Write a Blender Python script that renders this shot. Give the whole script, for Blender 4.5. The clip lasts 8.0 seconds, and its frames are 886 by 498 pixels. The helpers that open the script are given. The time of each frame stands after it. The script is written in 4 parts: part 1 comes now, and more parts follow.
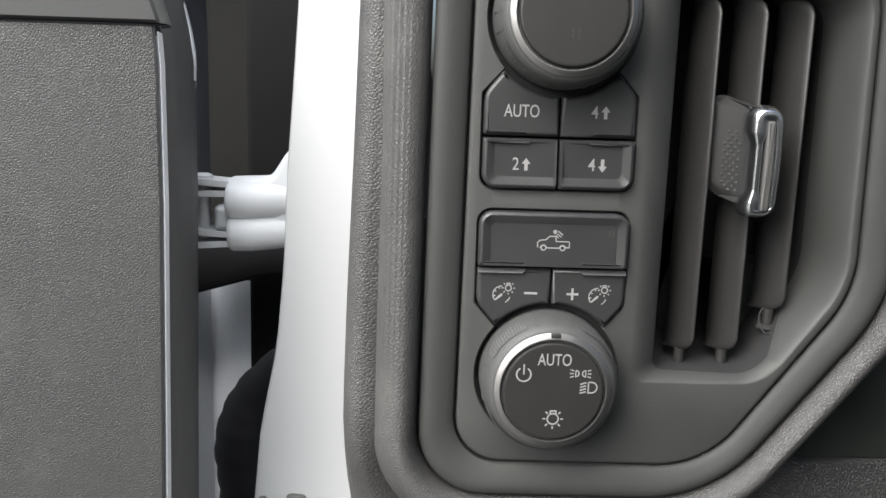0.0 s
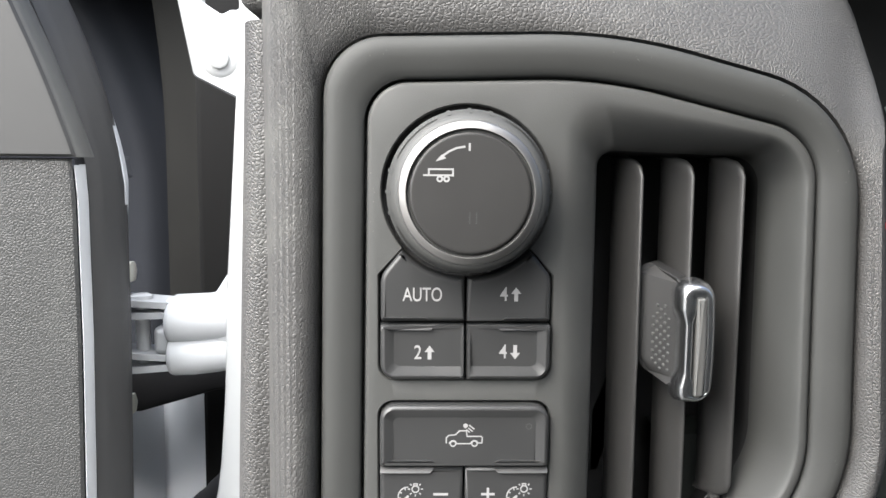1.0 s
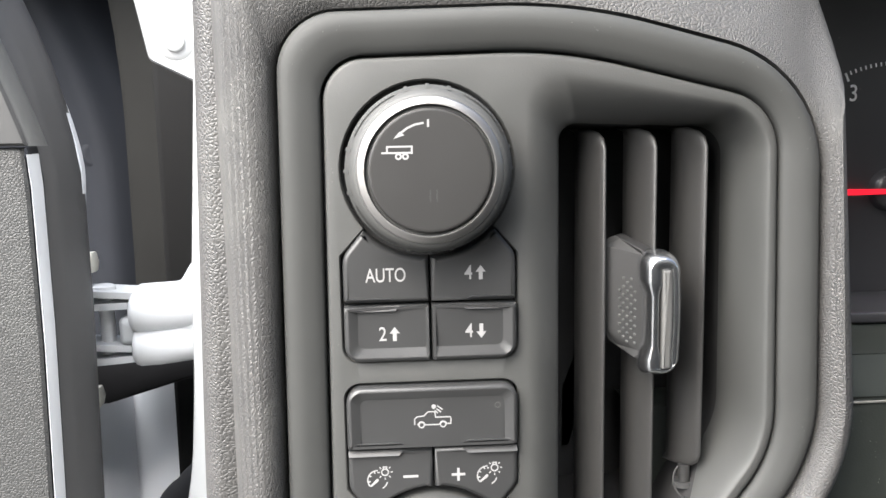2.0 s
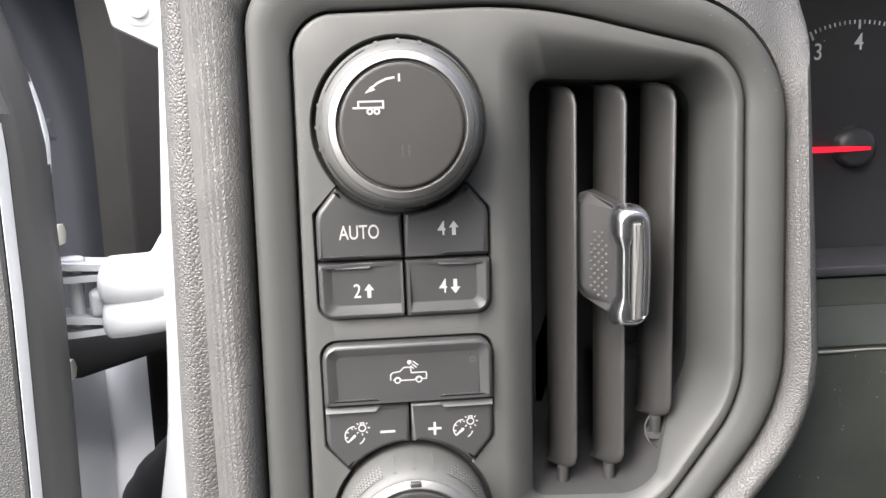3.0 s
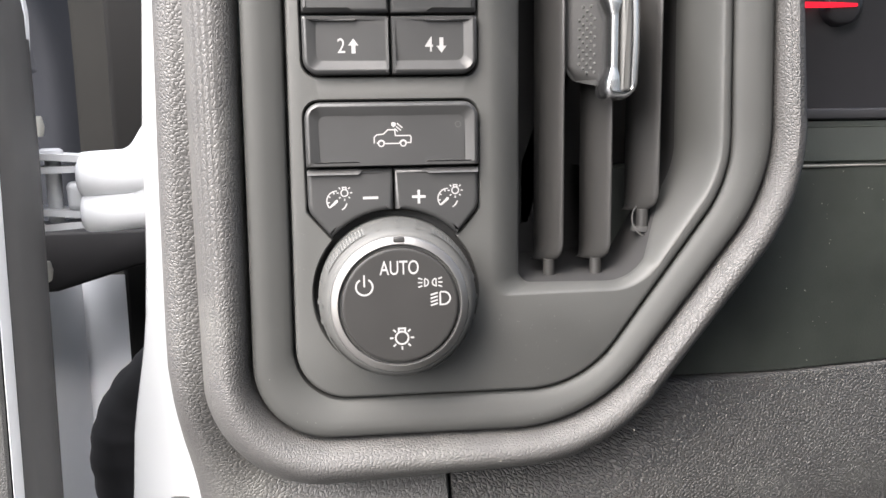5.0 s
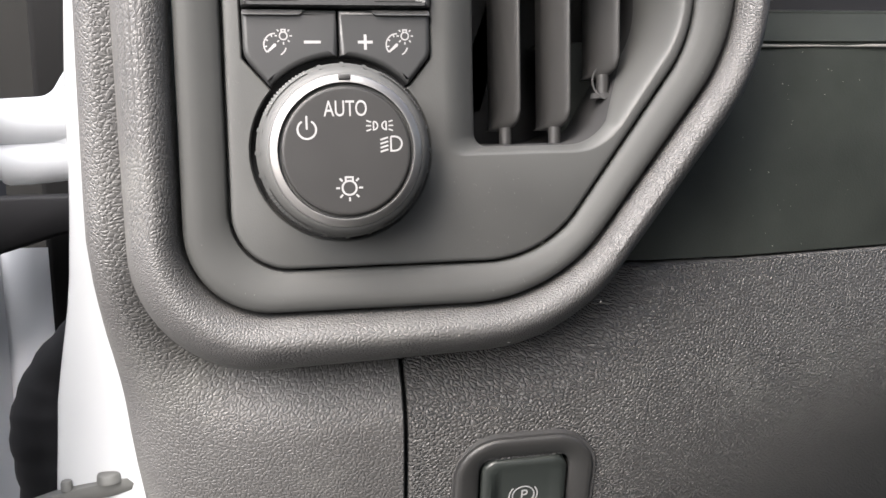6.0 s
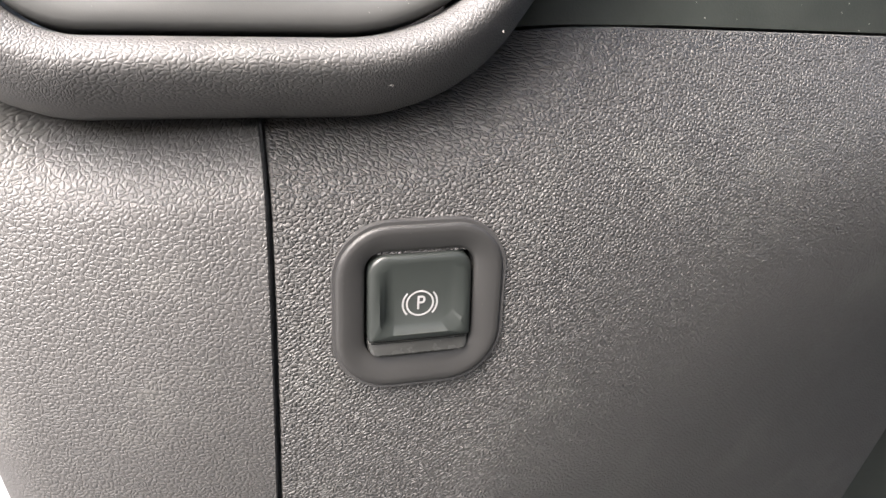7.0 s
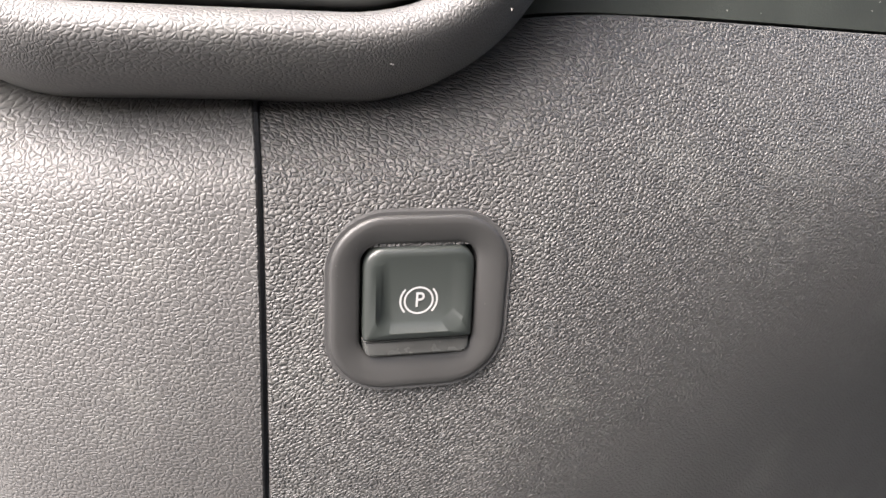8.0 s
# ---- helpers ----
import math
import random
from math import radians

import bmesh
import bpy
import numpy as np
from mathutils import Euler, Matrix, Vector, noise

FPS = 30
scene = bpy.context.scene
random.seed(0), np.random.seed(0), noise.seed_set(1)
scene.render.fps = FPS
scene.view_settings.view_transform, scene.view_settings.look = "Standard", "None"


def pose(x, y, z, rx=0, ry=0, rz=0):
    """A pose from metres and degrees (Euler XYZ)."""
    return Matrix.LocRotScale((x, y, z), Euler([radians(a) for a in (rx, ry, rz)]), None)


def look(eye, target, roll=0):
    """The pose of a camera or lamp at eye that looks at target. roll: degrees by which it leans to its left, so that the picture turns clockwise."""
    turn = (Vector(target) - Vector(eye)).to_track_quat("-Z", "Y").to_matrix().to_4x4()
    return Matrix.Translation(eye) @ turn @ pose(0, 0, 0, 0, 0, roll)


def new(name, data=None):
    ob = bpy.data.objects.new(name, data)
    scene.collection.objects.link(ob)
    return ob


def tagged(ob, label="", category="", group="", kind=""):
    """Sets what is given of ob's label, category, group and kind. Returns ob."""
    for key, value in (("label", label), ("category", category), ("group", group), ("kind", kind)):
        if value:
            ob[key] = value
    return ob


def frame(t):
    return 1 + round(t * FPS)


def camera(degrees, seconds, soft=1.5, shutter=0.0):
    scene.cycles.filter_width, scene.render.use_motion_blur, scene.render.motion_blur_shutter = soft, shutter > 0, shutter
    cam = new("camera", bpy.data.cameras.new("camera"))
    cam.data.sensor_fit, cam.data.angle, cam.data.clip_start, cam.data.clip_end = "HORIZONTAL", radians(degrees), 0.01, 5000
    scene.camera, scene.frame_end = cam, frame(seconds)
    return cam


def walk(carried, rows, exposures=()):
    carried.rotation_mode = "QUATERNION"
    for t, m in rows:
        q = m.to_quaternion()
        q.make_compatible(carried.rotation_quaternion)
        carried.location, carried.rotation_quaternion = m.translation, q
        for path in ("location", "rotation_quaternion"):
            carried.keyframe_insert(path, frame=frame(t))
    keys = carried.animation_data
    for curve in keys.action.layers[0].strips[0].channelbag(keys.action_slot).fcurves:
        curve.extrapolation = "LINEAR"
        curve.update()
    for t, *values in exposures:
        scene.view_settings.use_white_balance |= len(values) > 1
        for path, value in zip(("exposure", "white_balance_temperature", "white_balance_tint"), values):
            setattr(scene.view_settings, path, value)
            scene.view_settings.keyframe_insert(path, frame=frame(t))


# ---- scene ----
cam = camera(56.6, 8.0)
PATH = [
    (0, (-0.043, -0.267, 1.261), (0.005, 1.7, 0.905), 1.8),
    (0.5, (-0.016, -0.245, 1.279), (0.022, 1.74, 1.033), 1.4),
    (1, (-0.013, -0.234, 1.298), (0.04, 1.753, 1.074), 0.5),
    (1.5, (-0.012, -0.227, 1.301), (0.096, 1.751, 1.03), -0.6),
    (1.7, (-0.01, -0.229, 1.298), (0.101, 1.75, 1.037), -0.8),
    (2.8, (-0.011, -0.231, 1.296), (0.162, 1.734, 0.966), -1.8),
    (3, (-0.011, -0.232, 1.292), (0.177, 1.731, 0.958), -1.7),
    (3.5, (-0.011, -0.242, 1.274), (0.185, 1.719, 0.933), -1.6),
    (4, (-0.012, -0.245, 1.252), (0.186, 1.714, 0.901), -1.6),
    (4.2, (-0.011, -0.244, 1.243), (0.186, 1.714, 0.888), -1.6),
    (5.3, (-0.017, -0.236, 1.218), (0.229, 1.728, 0.927), -0.6),
    (5.5, (-0.019, -0.234, 1.215), (0.247, 1.728, 0.937), -0.7),
    (6, (-0.016, -0.225, 1.171), (0.357, 1.723, 0.918), -1.3),
    (6.5, (-0.003, -0.21, 1.119), (0.481, 1.72, 0.915), -2.4),
    (7, (0.004, -0.19, 1.097), (0.536, 1.724, 0.869), -2.1),
    (7.5, (0.008, -0.182, 1.087), (0.536, 1.739, 0.913), -1.3),
    (8, (0.011, -0.18, 1.087), (0.503, 1.752, 0.929), -0.9),
]
EXPOSURES = [(0.0, 0.86, 6060, 8), (0.5, 1.24, 6060, 8), (1.0, 1.53, 6060, 8), (1.5, 1.69, 6080, 8), (3.0, 2.01, 6180, 11), (4.0, 2.01, 6180, 11), (5.5, 1.86, 6230, 12), (6.0, 1.79, 6230, 12), (6.5, 2.22, 6350, 12), (7.0, 2.58, 6350, 14), (7.5, 2.69, 6350, 15), (8.0, 2.72, 6350, 15)]
walk(cam, [(t, look(eye, target, roll)) for t, eye, target, roll in PATH], EXPOSURES)

# ---- world and light ----
world = bpy.data.worlds.new("sky")
scene.world = world
world.use_nodes = True
wn, wl = world.node_tree.nodes, world.node_tree.links
sky = wn.new("ShaderNodeTexSky")
sky.sky_type = "NISHITA"
sky.sun_disc = False
sky.sun_elevation, sky.sun_rotation = radians(46), radians(218)
sky.air_density, sky.dust_density, sky.ozone_density = 1.0, 8.0, 1.0
wn["Background"].inputs["Strength"].default_value = 0.14
wl.new(sky.outputs["Color"], wn["Background"].inputs["Color"])
sun = new("sun", bpy.data.lights.new("sun", "SUN"))
sun.data.energy, sun.data.angle, sun.data.color = 5.0, radians(76), (1.0, 0.98, 0.95)
sun.matrix_world = look((-1.35, -1.75, 3.45), (0, 0, 1.2))

# ---- materials ----


def material(name, colour, rough=0.5, metal=0.0, vary=0.12, scale=60.0, bump=0.0, bump_scale=900.0, coat=0.0):
    """A surface with mottled colour and gloss at two scales and a fine relief."""
    m = bpy.data.materials.new(name)
    m.use_nodes = True
    n, l = m.node_tree.nodes, m.node_tree.links
    b = n["Principled BSDF"]
    b.inputs["Metallic"].default_value = metal
    b.inputs["Coat Weight"].default_value = coat
    co = n.new("ShaderNodeTexCoord")
    big, fine = n.new("ShaderNodeTexNoise"), n.new("ShaderNodeTexNoise")
    big.inputs["Scale"].default_value, big.inputs["Detail"].default_value = scale, 4
    fine.inputs["Scale"].default_value, fine.inputs["Detail"].default_value = bump_scale, 2
    for t in (big, fine):
        l.new(co.outputs["Object"], t.inputs["Vector"])
    mix = n.new("ShaderNodeMix")
    mix.data_type = "RGBA"
    c = Vector(colour)
    mix.inputs["A"].default_value = (*(c * (1 - vary)), 1)
    mix.inputs["B"].default_value = (*(c * (1 + vary)), 1)
    l.new(big.outputs["Fac"], mix.inputs["Factor"])
    l.new(mix.outputs["Result"], b.inputs["Base Color"])
    ramp = n.new("ShaderNodeMapRange")
    ramp.inputs["To Min"].default_value, ramp.inputs["To Max"].default_value = rough * 0.88, min(1.0, rough * 1.12)
    l.new(big.outputs["Fac"], ramp.inputs["Value"])
    l.new(ramp.outputs["Result"], b.inputs["Roughness"])
    if bump:
        bp = n.new("ShaderNodeBump")
        bp.inputs["Strength"].default_value, bp.inputs["Distance"].default_value = bump, 0.0003
        l.new(fine.outputs["Fac"], bp.inputs["Height"])
        l.new(bp.outputs["Normal"], b.inputs["Normal"])
    return m


def grained(name, colour, rough, cells=720.0, depth=1.0, stretch=(1.0, 1.25, 1.0), relief=0.00037, fading=False, turn=(0.75, -0.15)):
    """Moulded plastic with a leather grain: wrinkled cells about two millimetres wide."""
    m = material(name, colour, rough, vary=0.1, scale=35.0)
    n, l = m.node_tree.nodes, m.node_tree.links
    b = n["Principled BSDF"]
    smear, veil, dusty = n.new("ShaderNodeTexNoise"), n.new("ShaderNodeMapRange"), n.new("ShaderNodeMix")
    smear.inputs["Scale"].default_value, smear.inputs["Detail"].default_value, smear.inputs["Roughness"].default_value = 26.0, 6, 0.7
    veil.inputs["From Min"].default_value, veil.inputs["From Max"].default_value = 0.52, 0.74
    veil.inputs["To Max"].default_value = 0.5
    dusty.data_type = "RGBA"
    dusty.inputs["B"].default_value = (colour[0] * 1.9, colour[1] * 1.95, colour[2] * 1.85, 1)
    was = b.inputs["Base Color"].links[0].from_socket
    l.new(smear.outputs["Fac"], veil.inputs["Value"])
    l.new(veil.outputs["Result"], dusty.inputs["Factor"])
    l.new(was, dusty.inputs["A"])
    l.new(dusty.outputs["Result"], b.inputs["Base Color"])
    co, mp = n.new("ShaderNodeTexCoord"), n.new("ShaderNodeMapping")
    l.new(co.outputs["Object"], smear.inputs["Vector"])
    mp.inputs["Scale"].default_value, mp.inputs["Rotation"].default_value = stretch, (0, 0, 0.6)
    # the grain lies on the sheet: across and up, carried on where the sheet turns back
    apart, joined = n.new("ShaderNodeSeparateXYZ"), n.new("ShaderNodeCombineXYZ")
    l.new(co.outputs["Object"], apart.inputs["Vector"])
    for axis, share, slot in (("X", turn[0], "X"), ("Z", turn[1], "Y")):
        skew = n.new("ShaderNodeMath")
        skew.operation = "MULTIPLY_ADD"
        skew.inputs[1].default_value = share
        l.new(apart.outputs["Y"], skew.inputs[0])
        l.new(apart.outputs[axis], skew.inputs[2])
        l.new(skew.outputs["Value"], joined.inputs[slot])
    l.new(joined.outputs["Vector"], mp.inputs["Vector"])
    if fading:
        flow = n.new("ShaderNodeAttribute")
        flow.attribute_name = "flow"
        l.new(flow.outputs["Vector"], mp.inputs["Vector"])
    warp, add = n.new("ShaderNodeTexNoise"), n.new("ShaderNodeMix")
    warp.inputs["Scale"].default_value, warp.inputs["Detail"].default_value = 500.0, 2
    l.new(mp.outputs["Vector"], warp.inputs["Vector"])
    add.data_type, add.blend_type, add.clamp_factor = "RGBA", "LINEAR_LIGHT", False
    add.inputs["Factor"].default_value = 0.0011
    l.new(mp.outputs["Vector"], add.inputs["A"])
    l.new(warp.outputs["Color"], add.inputs["B"])
    cell = n.new("ShaderNodeTexVoronoi")
    cell.feature = "DISTANCE_TO_EDGE"
    cell.voronoi_dimensions = "2D"
    cell.inputs["Scale"].default_value, cell.inputs["Randomness"].default_value = cells, 0.9
    l.new(add.outputs["Result"], cell.inputs["Vector"])
    dome = n.new("ShaderNodeMapRange")
    dome.interpolation_type = "SMOOTHERSTEP"
    dome.inputs["From Min"].default_value, dome.inputs["From Max"].default_value = -0.10, 0.40
    dome.inputs["To Min"].default_value, dome.inputs["To Max"].default_value = 0.0, 1.0
    l.new(cell.outputs["Distance"], dome.inputs["Value"])
    wide = n.new("ShaderNodeTexNoise")
    wide.inputs["Scale"].default_value, wide.inputs["Detail"].default_value = cells * 1.3, 2
    l.new(mp.outputs["Vector"], wide.inputs["Vector"])
    s = n.new("ShaderNodeMath")
    s.operation = "MULTIPLY_ADD"
    s.inputs[1].default_value = 0.16
    l.new(wide.outputs["Fac"], s.inputs[0])
    l.new(dome.outputs["Result"], s.inputs[2])
    bp = n.new("ShaderNodeBump")
    bp.inputs["Strength"].default_value, bp.inputs["Distance"].default_value = depth, relief
    if fading:
        fade = n.new("ShaderNodeAttribute")
        fade.attribute_name = "grain"
        l.new(fade.outputs["Fac"], bp.inputs["Strength"])
    l.new(s.outputs["Value"], bp.inputs["Height"])
    l.new(bp.outputs["Normal"], b.inputs["Normal"])
    return m


GRAIN = grained("grained_plastic", (0.048, 0.0474, 0.0461), 0.52, cells=680.0, relief=0.00052)
END_GRAIN = grained("grained_end_trim", (0.053, 0.052, 0.0506), 0.53, cells=760.0, relief=0.00018, stretch=(0.95, 1.05, 1.0), turn=(-0.75, -0.3))
PAD_GRAIN = grained("grained_pad", (0.058, 0.057, 0.0556), 0.55, cells=780.0, relief=0.00014, stretch=(0.95, 1.05, 1.0), fading=True)
DOOR_GRAIN = grained("grained_door_plastic", (0.030, 0.0304, 0.0297), 0.54, cells=640.0, relief=0.00022, stretch=(1, 1, 1))
SMOOTH = material("satin_plastic", (0.052, 0.053, 0.051), 0.60, bump=0.05)
PLATE = material("matt_plastic", (0.0440, 0.0450, 0.0433), 0.58, bump=0.12, bump_scale=2500)
BEZEL = material("soft_matt_plastic", (0.0395, 0.0405, 0.0390), 0.64, bump=0.06, bump_scale=2500)
BEZEL.node_tree.nodes["Principled BSDF"].inputs["Specular IOR Level"].default_value = 0.35
BUTTON = material("button_plastic", (0.0280, 0.0285, 0.0288), 0.40, bump=0.06, bump_scale=2500)
KNOB_FACE = material("knob_face_plastic", (0.0200, 0.0196, 0.0190), 0.44, bump=0.06, bump_scale=2500)
COVER = material("dark_cover_plastic", (0.021, 0.0240, 0.0210), 0.56, vary=0.45, scale=45.0, bump=0.25, bump_scale=1500)
BLACK = material("black_gap", (0.030, 0.030, 0.0305), 0.8)
DUCT = material("duct_plastic", (0.030, 0.030, 0.0305), 0.9)
DUCT.node_tree.nodes["Principled BSDF"].inputs["Specular IOR Level"].default_value = 0.12
GAP = material("deep_gap", (0.036, 0.036, 0.036), 0.9)
GAP.node_tree.nodes["Principled BSDF"].inputs["Specular IOR Level"].default_value = 0.2
SLAT = material("slat_plastic", (0.0265, 0.0262, 0.0256), 0.44, bump=0.05)
DARK_SATIN = material("dark_satin_plastic", (0.022, 0.022, 0.0215), 0.5, bump=0.05)
BRAKE = material("green_black_plastic", (0.017, 0.020, 0.0185), 0.36, bump=0.05, bump_scale=2500)
GLOSSY = material("glossy_black_plastic", (0.026, 0.027, 0.026), 0.27, vary=0.3, scale=220)
RUBBER = material("door_rubber", (0.027, 0.027, 0.028), 0.6)
LINER = material("dark_liner", (0.0145, 0.0162, 0.0205), 0.75, scale=8, vary=0.4)
SPLASH = material("grimy_splash_panel", (0.0085, 0.0086, 0.0080), 0.8, scale=9, vary=0.75, bump=0.3, bump_scale=120)
DARK_FILL = material("dark_upright_fill", (0.0048, 0.0048, 0.0048), 0.85, scale=12, vary=0.4)
STEEL = material("black_steel", (0.0105, 0.0105, 0.0115), 0.7, scale=30, vary=0.3)
for dull in (COVER, LINER, SPLASH, DARK_FILL, STEEL):
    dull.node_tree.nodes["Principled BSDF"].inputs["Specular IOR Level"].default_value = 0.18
CHROME = material("satin_chrome", (0.74, 0.75, 0.765), 0.26, metal=1.0, vary=0.03)
RING = material("brushed_ring", (0.36, 0.352, 0.342), 0.42, metal=1.0, vary=0.04)
GREY_BAR = material("grey_bar", (0.085, 0.085, 0.082), 0.52)
TAB = material("matt_tab_plastic", (0.0165, 0.0165, 0.0165), 0.62, bump=0.06)
WHITE = material("white_paint", (0.38, 0.388, 0.392), 0.35, vary=0.02, scale=6, coat=0.3)
# the pillar's white paint, made lighter in place of more light on the hinge
HINGE_LIT = material("hinge_paint_lit", (0.50, 0.508, 0.515), 0.42, vary=0.04, scale=14)
GREY = material("grey_paint", (0.70, 0.72, 0.75), 0.4, vary=0.05, scale=10)
TRIM = material("dark_door_plastic", (0.025, 0.0252, 0.025), 0.62, bump=0.08, bump_scale=1800)
EDGE = material("pale_door_edge", (0.46, 0.475, 0.50), 0.5, vary=0.04)
DUST = material("dust_flecks", (0.17, 0.165, 0.155), 0.9)
INK = material("white_print", (0.245, 0.245, 0.245), 0.6, vary=0.04)
DIAL_PRINT = material("dial_print", (0.72, 0.73, 0.74), 0.5, vary=0.03)
FAINT = material("faint_print", (0.034, 0.034, 0.034), 0.5)
BOLT = material("zinc_bolt", (0.50, 0.49, 0.43), 0.45, metal=0.1)
LINK = material("cast_grey", (0.085, 0.085, 0.080), 0.55, metal=0.2, vary=0.25, scale=90)
# black lifted to stand in for glare on a lens that isn't built
DIAL = material("dial_black_lifted", (0.027, 0.027, 0.030), 0.35)
CLOTH = material("unseen_lining", (0.065, 0.064, 0.062), 0.9, vary=0.1, scale=30)
ASPHALT = material("worn_asphalt", (0.078, 0.077, 0.075), 0.9, vary=0.25, scale=3)
RED = material("red_pointer", (0.45, 0.004, 0.008), 0.4)
RED.node_tree.nodes["Principled BSDF"].inputs["Emission Color"].default_value = (1.0, 0.01, 0.03, 1)
RED.node_tree.nodes["Principled BSDF"].inputs["Emission Strength"].default_value = 0.35

# ---- mesh helpers ----


def part(name, bm, mat, parent=None, label="", smooth=40):
    """Link a bmesh as one mesh object, under a thing or a part."""
    bmesh.ops.remove_doubles(bm, verts=bm.verts, dist=1e-6)
    bmesh.ops.recalc_face_normals(bm, faces=bm.faces)
    me = bpy.data.meshes.new(name)
    bm.to_mesh(me)
    bm.free()
    for m in (mat if isinstance(mat, (list, tuple)) else [mat]):
        me.materials.append(m)
    for p in me.polygons:
        p.use_smooth = True
    me.set_sharp_from_angle(angle=radians(smooth))
    ob = new(name, me)
    if parent:
        ob.parent = parent
    if label:
        tagged(ob, label)
    return ob


def thing(name, label, category, at=(0, 0, 0), turn=(0, 0, 0), group="", kind=""):
    """An Empty at the base of a thing, which parents its parts."""
    e = new(name)
    e.matrix_world = pose(*at, *turn)
    return tagged(e, label, category, group, kind)


def rounded(corners, n=7):
    """A closed outline of corners (x, z, radius[, y]) with rounded bends, as (x, y, z)."""
    out = []
    k = len(corners)
    for i in range(k):
        p, a, b = Vector(corners[i][:2]), Vector(corners[i - 1][:2]), Vector(corners[(i + 1) % k][:2])
        y = corners[i][3] if len(corners[i]) > 3 else 0.0
        da, db = (a - p), (b - p)
        la, lb = da.length, db.length
        da.normalize(), db.normalize()
        half = math.acos(max(-1, min(1, da.dot(db)))) / 2
        cut = min(corners[i][2] / max(math.tan(half), 1e-6), 0.49 * la, 0.49 * lb)
        q0, q1 = p + da * cut, p + db * cut
        for j in range(n + 1):
            t = j / n
            # a conic bend between the two tangents
            w = math.sin(half)
            c = ((1 - t) ** 2 * q0 + 2 * w * t * (1 - t) * p + t * t * q1) / ((1 - t) ** 2 + 2 * w * t * (1 - t) + t * t)
            out.append((c.x, y, c.y))
    return out


def at_depth(loop, y):
    return [(x, y, z) for x, _, z in loop]


def blend(a, b, u, y=None):
    """A loop between two alike loops."""
    return [((1 - u) * p[0] + u * q[0], (1 - u) * p[1] + u * q[1] if y is None else y, (1 - u) * p[2] + u * q[2]) for p, q in zip(a, b)]


def grown(loop, d):
    """The loop moved outward by d (inward: minus) in the x-z plane."""
    k, out = len(loop), []
    area = sum(loop[i][0] * loop[(i + 1) % k][2] - loop[(i + 1) % k][0] * loop[i][2] for i in range(k))
    s = 1 if area > 0 else -1
    for i in range(k):
        a, b = Vector(loop[i - 1]), Vector(loop[(i + 1) % k])
        t = Vector((b.x - a.x, b.z - a.z))
        if t.length < 1e-9:
            t = Vector((1, 0))
        t.normalize()
        out.append((loop[i][0] + s * t.y * d, loop[i][1], loop[i][2] - s * t.x * d))
    return out


def ring_verts(bm, loop):
    return [bm.verts.new(p) for p in loop]


def loft(bm, loops, cap=False, closed=True, mat_of=None):
    """Skin between alike loops; cap fills the last one."""
    rows = [ring_verts(bm, lp) for lp in loops]
    for r in range(len(rows) - 1):
        k = len(rows[r])
        for i in range(k if closed else k - 1):
            j = (i + 1) % k
            f = bm.faces.new((rows[r][i], rows[r][j], rows[r + 1][j], rows[r + 1][i]))
            if mat_of:
                f.material_index = mat_of(r, f.calc_center_median())
    if cap:
        f = bm.faces.new(rows[-1])
        f.normal_update()
        bmesh.ops.triangulate(bm, faces=[f])
    return rows


def filled(bm, loops):
    """A flat sheet bounded by an outline and holes."""
    edges = []
    for lp in loops:
        v = ring_verts(bm, lp)
        edges += [bm.edges.new((v[i], v[(i + 1) % len(v)])) for i in range(len(v))]
    bmesh.ops.triangle_fill(bm, use_beauty=True, use_dissolve=False, edges=edges)


def lathe(profile, centre=(0, 0, 0), n=72, cap=True):
    """A turned body about the y axis: profile of (radius, y)."""
    bm = bmesh.new()
    cx, cy, cz = centre
    loops = [[(cx + r * math.cos(2 * math.pi * i / n), cy + y, cz + r * math.sin(2 * math.pi * i / n)) for i in range(n)] for r, y in profile]
    loft(bm, loops, cap)
    return bm


def box(bm, lo, hi, bevel=0.0):
    v = [bm.verts.new((x, y, z)) for x in (lo[0], hi[0]) for y in (lo[1], hi[1]) for z in (lo[2], hi[2])]
    faces = [bm.faces.new([v[i] for i in q]) for q in ((0, 1, 3, 2), (4, 6, 7, 5), (0, 4, 5, 1), (2, 3, 7, 6), (0, 2, 6, 4), (1, 5, 7, 3))]
    if bevel:
        es = list({e for f in faces for e in f.edges})
        bmesh.ops.bevel(bm, geom=es, offset=bevel, segments=3, profile=0.5, affect="EDGES")
    return bm


def tube(bm, points, radius, n=12, flat=1.0):
    """A round bar along a line of points; radius a number or a list."""
    pts = [Vector(p) for p in points]
    loops = []
    for i, p in enumerate(pts):
        d = (pts[min(i + 1, len(pts) - 1)] - pts[max(i - 1, 0)]).normalized()
        u = d.cross(Vector((0, 1, 0)) if abs(d.y) < 0.9 else Vector((0, 0, 1))).normalized()
        w = d.cross(u)
        r = radius[i] if isinstance(radius, (list, tuple)) else radius
        loops.append([p + r * (math.cos(a) * u + flat * math.sin(a) * w) for a in (2 * math.pi * k / n for k in range(n))])
    rows = loft(bm, loops)
    bm.faces.new(rows[0]), bm.faces.new(rows[-1])
    return bm


def curve_points(ctrl, n=8):
    """A smooth line through the points."""
    c = [Vector(p) for p in ctrl]
    c = [2 * c[0] - c[1]] + c + [2 * c[-1] - c[-2]]
    out = []
    for i in range(1, len(c) - 2):
        for j in range(n):
            t = j / n
            out.append(0.5 * (2 * c[i] + (c[i + 1] - c[i - 1]) * t + (2 * c[i - 1] - 5 * c[i] + 4 * c[i + 1] - c[i + 2]) * t * t + (3 * c[i] - c[i - 1] - 3 * c[i + 1] + c[i + 2]) * t ** 3))
    return out + [c[-2]]


